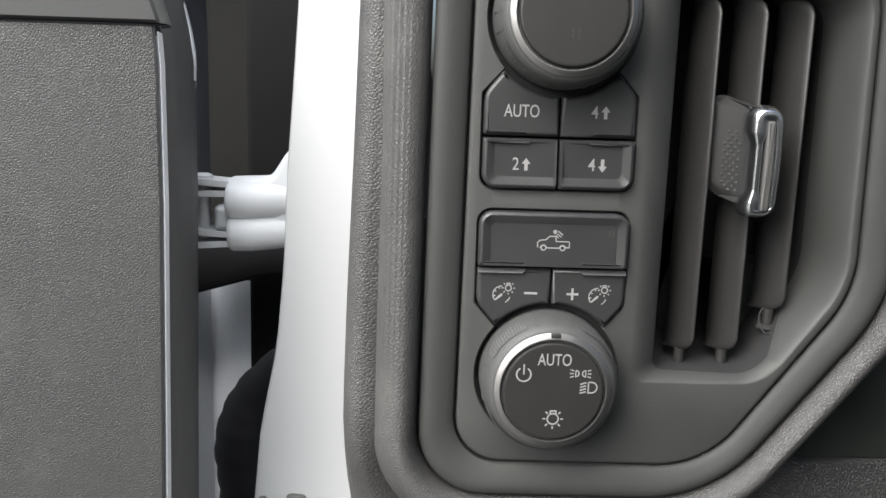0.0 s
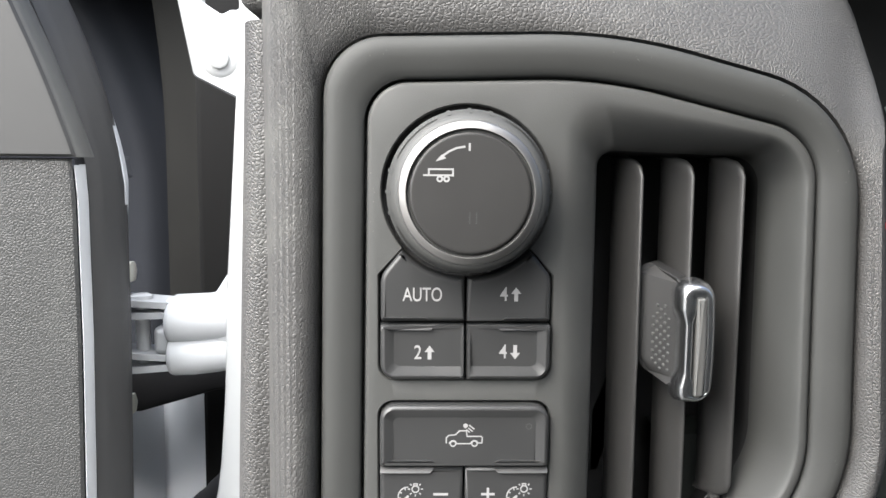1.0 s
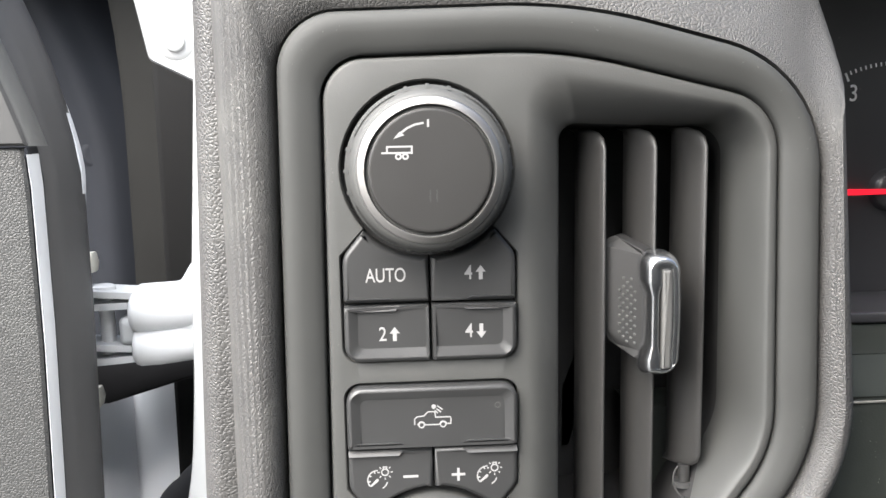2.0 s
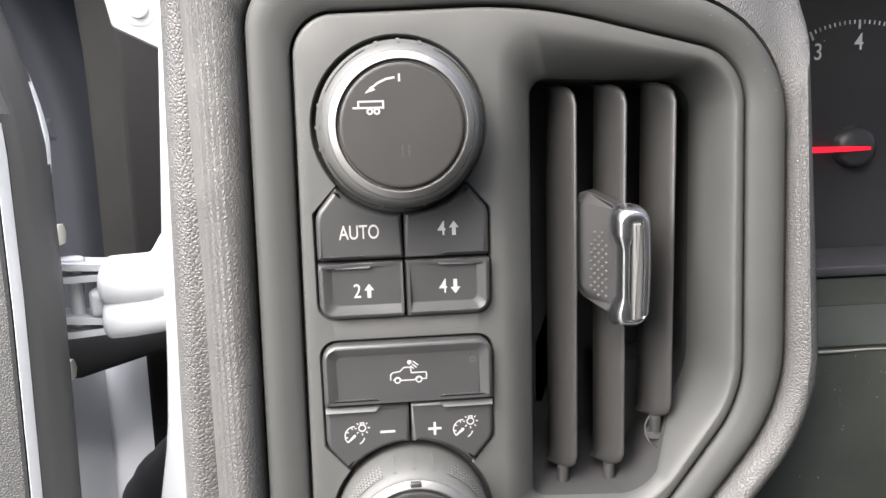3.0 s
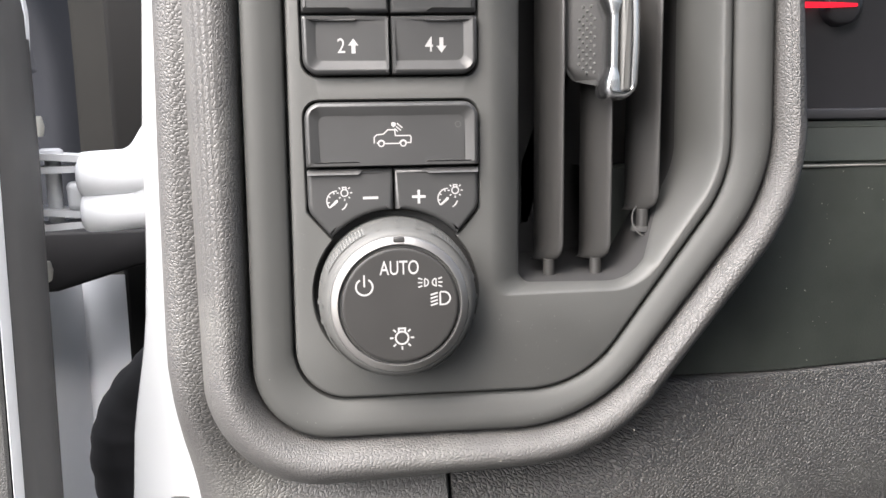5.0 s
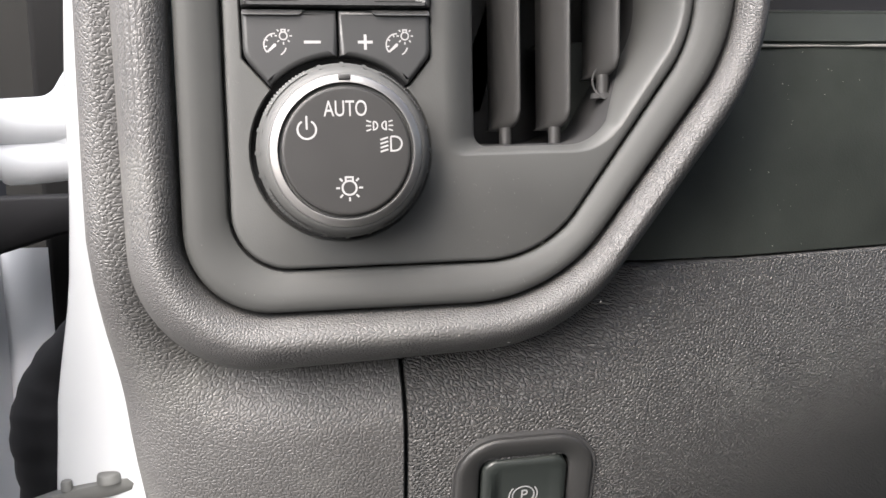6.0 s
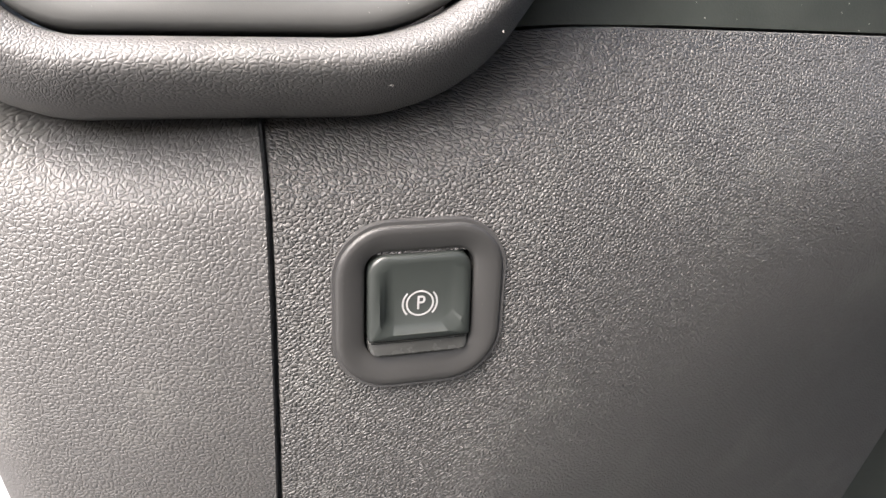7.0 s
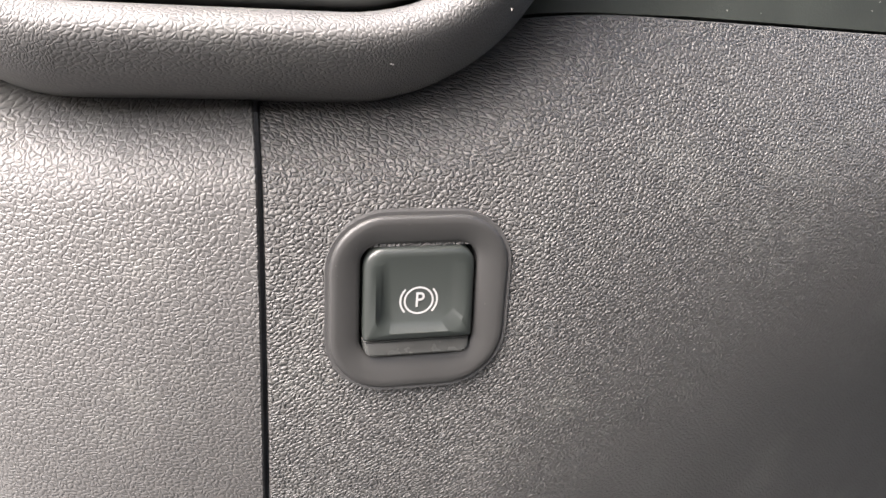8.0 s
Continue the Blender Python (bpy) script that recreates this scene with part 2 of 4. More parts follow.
def step(a, b, x):
    t = max(0.0, min(1.0, (x - a) / (b - a)))
    return t * t * (3 - 2 * t)


# ---- printed marks ----


def stroke(bm, line, width, lift, closed=False):
    """A flat raised line in the x-z plane, mitred at its bends; millimetres."""
    pts = [Vector(p) for p in line]
    k = len(pts)
    left, right = [], []
    for i in range(k):
        a = pts[i - 1] if (i > 0 or closed) else pts[i]
        b = pts[(i + 1) % k] if (i < k - 1 or closed) else pts[i]
        d0 = (pts[i] - a).normalized() if (pts[i] - a).length > 0 else (b - pts[i]).normalized()
        d1 = (b - pts[i]).normalized() if (b - pts[i]).length > 0 else d0
        n0, n1 = Vector((-d0.y, d0.x)), Vector((-d1.y, d1.x))
        m = (n0 + n1).normalized()
        m = m / max(0.5, m.dot(n0)) * width / 2
        left.append(pts[i] + m), right.append(pts[i] - m)
    loops = [[(p.x / 1000, -lift / 1000, p.y / 1000) for p in side] for side in (left, right)]
    low = [[(p[0], 0.00005, p[2]) for p in lp] for lp in loops]
    order = [low[0], loops[0], loops[1], low[1]]
    rows = [ring_verts(bm, lp) for lp in order]
    for r in range(3):
        for i in range(k if closed else k - 1):
            j = (i + 1) % k
            bm.faces.new((rows[r][i], rows[r][j], rows[r + 1][j], rows[r + 1][i]))


def blot(bm, outline, lift):
    """A filled flat mark; millimetres."""
    top = [(x / 1000, -lift / 1000, z / 1000) for x, z in outline]
    loft(bm, [at_depth(top, 0.00005), top], cap=True)


def arc(cx, cz, r, a0, a1, n=14):
    return [(cx + r * math.cos(radians(a0 + (a1 - a0) * i / n)), cz + r * math.sin(radians(a0 + (a1 - a0) * i / n))) for i in range(n + 1)]


def circle(cx, cz, r, n=20):
    return [(cx + r * math.cos(2 * math.pi * i / n), cz + r * math.sin(2 * math.pi * i / n)) for i in range(n)]


def icon(at, parent, strokes=(), rings=(), blots=(), width=0.42, name="icon", mat=None):
    """One printed sign made of lines, rings and filled marks."""
    bm = bmesh.new()
    lift = 0.06
    for s in strokes:
        stroke(bm, s, width, lift)
        lift += 0.004
    for r in rings:
        stroke(bm, r, width, lift, closed=True)
        lift += 0.004
    for b in blots:
        blot(bm, b, lift)
        lift += 0.004
    ob = part(name, bm, mat or INK, parent)
    ob.location = at
    return ob


def lettering(body, at, parent, size, wide=0.8, mat=None, name="lettering"):
    """Raised print in the built-in font, centred on a place, facing -y."""
    cu = bpy.data.curves.new("text", "FONT")
    cu.body, cu.size, cu.align_x, cu.align_y, cu.extrude, cu.offset = body, size, "CENTER", "CENTER", 0.00006, 0.004 * size
    tmp = new("text", cu)
    bpy.context.view_layer.update()
    me = bpy.data.meshes.new_from_object(tmp.evaluated_get(bpy.context.evaluated_depsgraph_get()))
    bpy.data.objects.remove(tmp)
    me.transform(Matrix.Rotation(radians(90), 4, "X") @ Matrix.Diagonal((wide, 1, 1, 1)))
    me.name = name
    me.materials.clear()
    me.materials.append(mat or INK)
    ob = new(name, me)
    ob.parent = parent
    ob.location = at
    return ob


# ---- outlines of the control panel ----
BEZEL_OUT = [(-0.0405, 1.3308, 0.017), (0.042, 1.3328, 0.16), (0.1124, 1.3142, 0.038), (0.1160, 1.199, 0.055), (0.0600, 1.1255, 0.050), (-0.0432, 1.1262, 0.023)]
PLATE_OUT = [(-0.0287, 1.3188, 0.012), (0.038, 1.3206, 0.14), (0.1012, 1.3050, 0.018), (0.1038, 1.2010, 0.040), (0.0575, 1.1372, 0.034), (-0.0307, 1.1376, 0.016)]
PAD_OUT = [(-0.0575, 1.3980, 0.010, 0.0015), (0.040, 1.3920, 0.16, 0.034), (0.1270, 1.3535, 0.040, 0.031), (0.1322, 1.1920, 0.065, 0.016), (0.0660, 1.1075, 0.055, 0.016), (-0.0590, 1.1085, 0.036, 0.0085)]
VENT_IN = [(0.0391, 1.3003, 0.005, 0.0095), (0.0936, 1.2985, 0.009, 0.024), (0.0946, 1.2045, 0.028, 0.024), (0.0740, 1.1700, 0.014, 0.0055), (0.0386, 1.1700, 0.004, 0.0080)]
VENT_OUT = [(0.0276, 1.3170, 0.010), (0.0986, 1.3030, 0.016), (0.1008, 1.2030, 0.034), (0.0760, 1.1676, 0.018), (0.0284, 1.1674, 0.005)]
KNOB_UP, KNOB_LOW = (0.0, 1.2882), (0.0001, 1.1697)
G, I, S = rounded(BEZEL_OUT, 12), rounded(PLATE_OUT, 12), rounded(PAD_OUT, 12)
FACE = 0.0015  # depth of the faceplate

# ---- padded dash surround ----
bm = bmesh.new()
edge = grown(G, 0.0009)
PAD_PROFILE = [(0.0, 0.012), (0.0, 0.004), (0.03, 0.0005), (0.09, -0.0025), (0.18, -0.0046), (0.30, -0.0056), (0.42, -0.0052), (0.54, -0.0032), (0.66, 0.0), (0.78, 0.0042), (0.90, 0.0098), (1.0, 0.0160)]
loops = []
for u, y in PAD_PROFILE:
    row = blend(edge, S, u)
    lp = []
    for p, s in zip(row, S):
        # along the upper side the pad rolls back from the bezel at once
        top = step(1.318, 1.350, s[2]) * (0.55 + 0.45 * step(-0.035, 0.075, s[0]))
        roll = 0.0008 + (s[1] - 0.0008) * u ** 1.25
        depth = y + (s[1] - 0.016) * u * u
        lp.append((p[0], depth if y > 0.01 and u == 0 else depth + (roll - depth) * top, p[2]))
    loops.append(lp)
loops.append([(p[0], 0.06, p[2]) for p in S])
flow = bm.verts.layers.float_vector.new("flow")
rows = loft(bm, loops)
away = grown(edge, 1.0)
for i in range(len(edge)):
    run, out = 0.0, Vector((away[i][0] - edge[i][0], away[i][2] - edge[i][2])).normalized()
    for r, row in enumerate(rows):
        run += (row[i].co - rows[r - 1][i].co).length if r else 0.0
        row[i][flow] = (edge[i][0] + out.x * run, edge[i][2] + out.y * run, 0.0)
pad = part("dash_pad", bm, PAD_GRAIN)
tagged(pad, "charcoal leather-grained padded surround framing the switch panel", "dashboard pad")

# ---- switch panel: bezel, faceplate, wells ----
panel = thing("switch_panel", "charcoal satin plastic switch panel with drive and lamp buttons", "control panel")
bm = bmesh.new()
loft(bm, [at_depth(grown(G, 0.0), 0.012), at_depth(G, 0.0016), at_depth(grown(G, -0.0005), -0.0001), at_depth(grown(G, -0.0016), -0.0010), at_depth(blend(G, I, 0.32), -0.0013),
          at_depth(blend(G, I, 0.5), -0.0010), at_depth(blend(G, I, 0.75), 0.0001), at_depth(blend(G, I, 0.9), 0.0010), at_depth(grown(I, 0.0006), 0.0017), at_depth(grown(I, 0.0004), 0.0075), at_depth(grown(I, -0.0010), 0.0076)])
part("bezel", bm, BEZEL, panel, "satin charcoal raised bezel")


def seat(knob, corners, r, up):
    """Outline: the outer arc of the knob's seat, then the buttons' corners."""
    cx, cz = knob
    a0 = math.atan2(-0.0168 if up else 0.0168, 0.0190)
    span = (math.pi + 2 * abs(a0)) * (1 if up else -1)
    ring = [(cx + r * math.cos(a0 + span * i / 36), FACE, cz + r * math.sin(a0 + span * i / 36)) for i in range(37)]
    return ring + corners


def bend(x, z, dx, dz, r, n=5):
    """A quarter bend inside the corner (x, z): from beside it in x to beside it in z."""
    cx, cz = x - dx * r, z - dz * r
    return [(cx + dx * r * math.cos(t), FACE, cz + dz * r * math.sin(t)) for t in (math.pi / 2 * i / n for i in range(n + 1))]


R = 0.0249
low_left = bend(-0.0256, 1.2324, -1, -1, 0.0050)
low_right = bend(0.0256, 1.2324, 1, -1, 0.0050)
upper_hole = seat(KNOB_UP, [(-0.0256, FACE, 1.2640)] + low_left + low_right[::-1] + [(0.0256, FACE, 1.2640)], R, True)
top_left = bend(-0.0257, 1.2268, -1, 1, 0.0050)
top_right = bend(0.0257, 1.2268, 1, 1, 0.0050)
lower_hole = seat(KNOB_LOW, [(-0.0257, FACE, 1.1945)] + top_left + top_right[::-1] + [(0.0257, FACE, 1.1945)], R, False)
VO, VI = rounded(VENT_OUT, 8), rounded(VENT_IN, 8)
bm = bmesh.new()
flat_edge = grown(I, -0.0016)
filled(bm, [at_depth(flat_edge, FACE), upper_hole, lower_hole, at_depth(VO, FACE)])
loft(bm, [at_depth(grown(I, -0.0004), 0.008), at_depth(grown(I, -0.0004), FACE + 0.0009), at_depth(grown(I, -0.0008), FACE + 0.0003), at_depth(flat_edge, FACE)])
for hole in (upper_hole, lower_hole):
    loft(bm, [hole, at_depth(grown(hole, -0.0004), FACE + 0.0004), at_depth(grown(hole, -0.0004), 0.008)])
funnel = [[((1 - u) * a[0] + u * b[0], FACE + (b[1] - FACE) * u ** 1.9, (1 - u) * a[2] + u * b[2]) for a, b in zip(VO, VI)] for u in [0.95 * i / 14 for i in range(15)]]
last = [(q[0], q[1] + 0.0012, q[2]) for q in VI]
loft(bm, funnel + [last])
part("faceplate", bm, PLATE, panel, "matt charcoal faceplate", smooth=45)
bm = bmesh.new()
box(bm, (-0.0295, 0.0065, 1.1395), (0.0275, 0.012, 1.3190))
part("button_well", bm, GAP, panel, "black recess behind the buttons")


def inner_arc(knob, r, x0, x1, up, n=8):
    """Part of the round edge that a button leaves free for its knob."""
    cx, cz = knob
    s = -1 if up else 1
    return [(x, 0.0, cz + s * math.sqrt(max(0.0, r * r - (x - cx) ** 2))) for x in (x0 + (x1 - x0) * i / n for i in range(n + 1))]


def key(outline, name, label, face=0.0, bevel=0.0011, dish=None):
    """A push button: an outline with rounded rim; dish is a sunken inner outline with its own depths."""
    bm = bmesh.new()
    loops = [at_depth(outline, 0.0075), [(p[0], p[1] + bevel, p[2]) for p in outline], [(a[0], b[1] + bevel * 0.3, a[2]) for a, b in zip(grown(outline, -bevel * 0.35), outline)], grown(outline, -bevel)]
    if dish:
        loops += dish
    # a narrow flat margin keeps the face plane
    loops.append(grown(loops[-1], -0.0004))
    loft(bm, loops, cap=False)
    bm.verts.ensure_lookup_table()
    k = len(outline)
    ring = bm.verts[-k:]
    es = [bm.edges.get((ring[i], ring[(i + 1) % k])) for i in range(k)]
    bmesh.ops.triangle_fill(bm, use_beauty=True, use_dissolve=False, edges=es)
    return part(name, bm, BUTTON, panel, label, smooth=48)


def soft_corner(a, p, b, cut, n=4):
    """A bent corner at p between a and b, cut back along both sides."""
    a, p, b = Vector(a), Vector(p), Vector(b)
    q0, q1 = p + (a - p).normalized() * cut, p + (b - p).normalized() * cut
    line = [(1 - t) ** 2 * q0 + 2 * t * (1 - t) * p + t * t * q1 for t in (i / n for i in range(n + 1))]
    return [(v.x, 0.0, v.y) for v in line]


def wedge(parent, x0, x1, z, up, h=0.0014):
    """A bevelled catch along a button's edge, tapered towards the middle."""
    bm = bmesh.new()
    s = 1 if up else -1
    t = 0.0016 if x1 > x0 else -0.0016
    a = [(x0, 0.0001, z), (x1, 0.0001, z), (x1 - t, 0.0001, z - s * h), (x0, 0.0001, z - s * h)]
    b = [(x0, 0.00005, z), (x1, 0.00005, z), (x1 - t, -0.0011, z - s * h), (x0, -0.0011, z - s * h)]
    loft(bm, [a, b], cap=True)
    return part("edge_catch", bm, BUTTON, parent, smooth=10)


for sx, word, tag in ((-1, "AUTO", "black plastic button lettered AUTO for automatic drive"), (1, "4", "black plastic button marked 4 with an upward arrow")):
    line = [(0.0003 * sx, 0.0, 1.2504), *soft_corner((0.0003 * sx, 1.2504), (0.0246 * sx, 1.2504), (0.0246 * sx, 1.2637), 0.0012), *soft_corner((0.0246 * sx, 1.2504), (0.0246 * sx, 1.2637), (0.0190 * sx, 1.2706), 0.0022), (0.0190 * sx, 0.0, 1.2706)] + inner_arc(KNOB_UP, 0.0252, 0.0184 * sx, 0.0003 * sx, True)
    b = key(line if sx > 0 else line[::-1], "button", tag)
    wedge(b, 0.0240 * sx, 0.0100 * sx, 1.2508, False, 0.0009)
    if word == "AUTO":
        lettering(word, (-0.0125, -0.0001, 1.2582), b, 0.0057, 0.72)
    else:
        lettering(word, (0.0110, -0.0001, 1.2584), b, 0.0058, 0.82)
        icon((0.0145, 0, 1.2584), b, blots=[[(-0.55, -1.9), (0.55, -1.9), (0.55, 0.3), (1.45, 0.3), (0, 2.2), (-1.45, 0.3), (-0.55, 0.3)]], name="arrow")


def rimmed(x0, x1, z0, z1, rims, r):
    """Outline of a button with raised rims (left, right, bottom, top) and the dish inside them."""
    le, ri, bo, to = rims
    h = 0.0015
    y = lambda a, b: -h if (a or b) else 0.0
    rr = [r if le and bo else 0.0004, r if ri and bo else 0.0004, r if ri and to else 0.0004, r if le and to else 0.0004]
    out = rounded([(x0, z0, rr[0], y(le, bo)), (x1, z0, rr[1], y(ri, bo)), (x1, z1, rr[2], y(ri, to)), (x0, z1, rr[3], y(le, to))], 5)

    def inner(w, depth):
        e = 0.0003
        a, b, c, d = x0 + (w if le else e), x1 - (w if ri else e), z0 + (w if bo else e), z1 - (w if to else e)
        return rounded([(a, c, rr[0] * 0.5, depth), (b, c, rr[1] * 0.5, depth), (b, d, rr[2] * 0.5, depth), (a, d, rr[3] * 0.5, depth)], 5)
    ledge = inner(0.0014, 0.0)
    ledge = [(p[0], q[1], p[2]) for p, q in zip(ledge, out)]
    return out, [ledge, inner(0.0036, 0.0)]


out, dish = rimmed(-0.0246, -0.0003, 1.2335, 1.2496, (1, 0, 1, 0), 0.0045)
b = key(out, "button", "black plastic button marked 2 with an upward arrow", dish=dish)
wedge(b, -0.0244, -0.0085, 1.2496, True)
lettering("2", (-0.0138, -0.0001, 1.2412), b, 0.0058, 0.82)
icon((-0.0104, 0, 1.2412), b, blots=[[(-0.55, -1.9), (0.55, -1.9), (0.55, 0.3), (1.45, 0.3), (0, 2.2), (-1.45, 0.3), (-0.55, 0.3)]], name="arrow")
out, dish = rimmed(0.0003, 0.0246, 1.2335, 1.2496, (0, 1, 1, 0), 0.0045)
b = key(out, "button", "black plastic button marked 4 with a downward arrow", dish=dish)
wedge(b, 0.0244, 0.0085, 1.2496, True)
lettering("4", (0.0110, -0.0001, 1.2415), b, 0.0058, 0.82)
icon((0.0145, 0, 1.2415), b, blots=[[(-0.55, 2.1), (-0.55, -0.2), (-1.45, -0.2), (0, -2.1), (1.45, -0.2), (0.55, -0.2), (0.55, 2.1)]], name="arrow")
out, dish = rimmed(-0.0248, 0.0248, 1.2076, 1.2258, (1, 1, 0, 1), 0.0045)
b = key(out, "button", "wide black button with a cargo lamp pickup sign", dish=dish)
wedge(b, -0.0230, -0.0085, 1.2082, False, 0.0008)
wedge(b, 0.0230, 0.0085, 1.2082, False, 0.0008)
truck = [(-5.3, -1.7), (-5.3, 0.0), (-4.6, 0.7), (-2.6, 0.9), (-1.4, 2.1), (0.6, 2.1), (0.8, 0.4), (5.0, 0.4), (5.3, -0.1), (5.2, -1.6), (4.1, -1.6)]
icon((0.0, 0, 1.2158), b, strokes=[truck, [(-4.5, -1.8)] + arc(-3.3, -1.8, 0.95, 180, 0, 8)[1:] + [(1.8, -1.8)] + arc(3.0, -1.8, 0.95, 180, 0, 8)[1:]],
     rings=[circle(-3.3, -1.8, 0.8, 12), circle(3.0, -1.8, 0.8, 12)],
     blots=[[(-0.3, 3.3), (0.3, 2.8), (1.0, 3.4), (0.9, 4.1), (0.2, 4.3), (-0.3, 4.0)]], width=0.36)
icon((0.0, 0, 1.2158), b, strokes=[[(1.3, 3.9), (2.9, 2.6)], [(1.1, 3.0), (2.4, 1.9)], [(0.6, 2.5), (1.5, 1.6)]], width=0.36)
icon((0.0190, 0, 1.2192), b, rings=[circle(0, 0, 0.8, 14)], width=0.26, name="indicator_lamp", mat=SMOOTH)

for sx, tag in ((-1, "black button that dims the panel lights, with minus sign"), (1, "black button that brightens the panel lights, with plus sign")):
    line = [(0.0003 * sx, 0.0, 1.2068), *soft_corner((0.0003 * sx, 1.2068), (0.0248 * sx, 1.2068), (0.0248 * sx, 1.1949), 0.0008), *soft_corner((0.0248 * sx, 1.2068), (0.0248 * sx, 1.1949), (0.0190 * sx, 1.1878), 0.0022), (0.0190 * sx, 0.0, 1.1878)] + inner_arc(KNOB_LOW, 0.0253, 0.0182 * sx, 0.0003 * sx, False)
    b = key(line if sx < 0 else line[::-1], "button", tag)
    wedge(b, 0.0246 * sx, 0.0085 * sx, 1.2068, True)
    if sx < 0:
        icon((-0.0068, 0, 1.1985), b, strokes=[[(-2.2, 0), (2.2, 0)]], width=0.75, name="minus_sign")
    else:
        icon((0.0072, 0, 1.1985), b, strokes=[[(-2.0, 0), (2.0, 0)], [(0, -2.0), (0, 2.0)]], width=0.75, name="plus_sign")
    gx = -0.0160 if sx < 0 else 0.0162
    rays = [[(1.7 + r * math.cos(radians(a)), 1.6 + r * math.sin(radians(a))) for r in (1.6, 2.25)] for a in (0, 45, 135, 180, 225, 270, 315)]
    ticks = [[(-0.5 + r * math.cos(radians(a)), -0.7 + r * math.sin(radians(a))) for r in (2.1, 2.9)] for a in (110, 150, 190)]
    icon((gx, 0, 1.1985), b, strokes=[arc(-0.5, -0.7, 2.9, 88, 222), arc(-0.5, -0.7, 2.9, -62, -15, 6), [(1.2, 2.6), (1.2, 3.2), (2.2, 3.2), (2.2, 2.6)]] + rays + ticks, rings=[circle(1.7, 1.6, 1.0, 14)],
         blots=[[(-2.75, -2.4), (-2.45, -2.75), (-0.25, -1.05), (-0.2, -0.5), (-0.6, -0.3), (-0.95, -0.55)]], width=0.36)

# ---- rotary knobs ----


def knob(centre, front, tag, deep):
    """A rotary knob: ribbed grip, metal ring and flat printed face."""
    k = thing("rotary_knob", tag, "knob", (centre[0], 0, centre[1]), group="dash knobs")
    f = -front
    part("grip", lathe([(0.0229, 0.006), (0.0229, -0.0010), (0.0227, f * 0.45), (0.0219, f * 0.72), (0.0206, f * 0.88), (0.0194, f * 0.945)], cap=True), SMOOTH, k, "ribbed dark grip")
    part("ring", lathe([(0.01935, f * 0.88), (0.01935, f * 0.945), (0.0192, f * 0.972), (0.0188, f * 0.988), (0.0177, f * 1.022), (0.0174, f * 1.03), (0.0172, f * 1.028)], n=96, cap=False), RING, k, "bright brushed metal ring")
    part("ring_gap", lathe([(0.0172, f * 1.027), (0.0170, f * 1.0), (0.0169, f * 0.93), (0.0155, f * 0.93)], cap=True), GAP, k)
    face = part("face", lathe([(0.01635, f * 0.9), (0.01635, f * 1.0), (0.0161, f * 1.035), (0.0157, f * 1.045), (0.0153, f * 1.045)], n=96), KNOB_FACE, k, "flat black face")
    for i in range(24):
        a = 2 * math.pi * i / 24
        if 1 < i % 6 < 5:
            continue
        c, s = math.cos(a), math.sin(a)
        r0, r1 = 0.0215, 0.0230
        p = [(r0, f * 0.80), (r1, f * 0.45), (r1, f * 0.2), (r0, f * 0.2)]
        w = 0.00045
        bm = bmesh.new()
        loft(bm, [[(r * c - e * w * s, y, r * s + e * w * c) for r, y in p] for e in (-1, 1)], cap=True)
        bm.faces.new([bm.verts.new((r * c + w * s, y, r * s - w * c)) for r, y in p])
        part("grip_rib", bm, SMOOTH, k)
    bm = bmesh.new()
    for quarter in (25, 115, 205, 295):
        for i in range(15):
            for j in range(6):
                a = radians(quarter + 0.6 + i * 2.7)
                y = f * (0.26 + 0.10 * j)
                r = 0.0227 - (0.0007 * max(0.0, 0.10 * j - 0.19) / 0.27)
                o, t, e = Vector((math.cos(a), 0, math.sin(a))), Vector((-math.sin(a), 0, math.cos(a))), Vector((0, 1, 0))
                p = o * r + e * y
                q = 0.00048
                base = [p + t * q * u - o * 0.0002 + e * q * v for u, v in ((-1, -1), (1, -1), (1, 1), (-1, 1))]
                vs = [bm.verts.new(x) for x in base]
                tip = bm.verts.new(p + o * deep)
                for m in range(4):
                    bm.faces.new((vs[m], vs[(m + 1) % 4], tip))
    part("grip_studs", bm, SMOOTH, k)
    return k, face, f * 1.045


_, face1, y1 = knob(KNOB_UP, 0.0150, "upper black rotary knob with a trailer sign and metal ring", 0.00012)
icon((-0.0077, y1, 0.0043), face1, strokes=[[(-4.9, 0.5), (3.0, 0.5)], [(-3.4, 0.5), (-3.4, 2.1), (3.0, 2.1), (3.0, 0.2)]], rings=[circle(-0.5, -0.45, 0.65, 14), circle(1.3, -0.45, 0.65, 14)], width=0.48, name="trailer_sign")
icon((-0.0042, y1, 0.0105), face1, strokes=[[(2.7, 1.9), (0.4, 1.5), (-1.6, 0.6), (-3.4, -0.7)], [(3.85, 0.8), (3.85, 2.8)]], blots=[[(-5.2, -2.1), (-2.3, -1.2), (-3.5, -0.2)]], width=0.55, name="braking_arrow")
icon((0.0008, y1, -0.0065), face1, strokes=[[(-0.9, -1.6), (-0.9, 1.6)], [(0.9, -1.6), (0.9, 1.6)]], width=0.4, name="worn_mark", mat=FAINT)
k2, face2, y2 = knob(KNOB_LOW, 0.0146, "lower black headlamp rotary knob lettered AUTO with metal ring", 0.00025)
lettering("AUTO", (0.0, y2, 0.0105), face2, 0.0056, 0.70)
icon((-0.0098, y2, 0.0060), face2, strokes=[arc(0, -0.4, 2.3, 120, 420, 22), [(0, 3.0), (0, -0.4)]], width=0.5, name="power_sign")
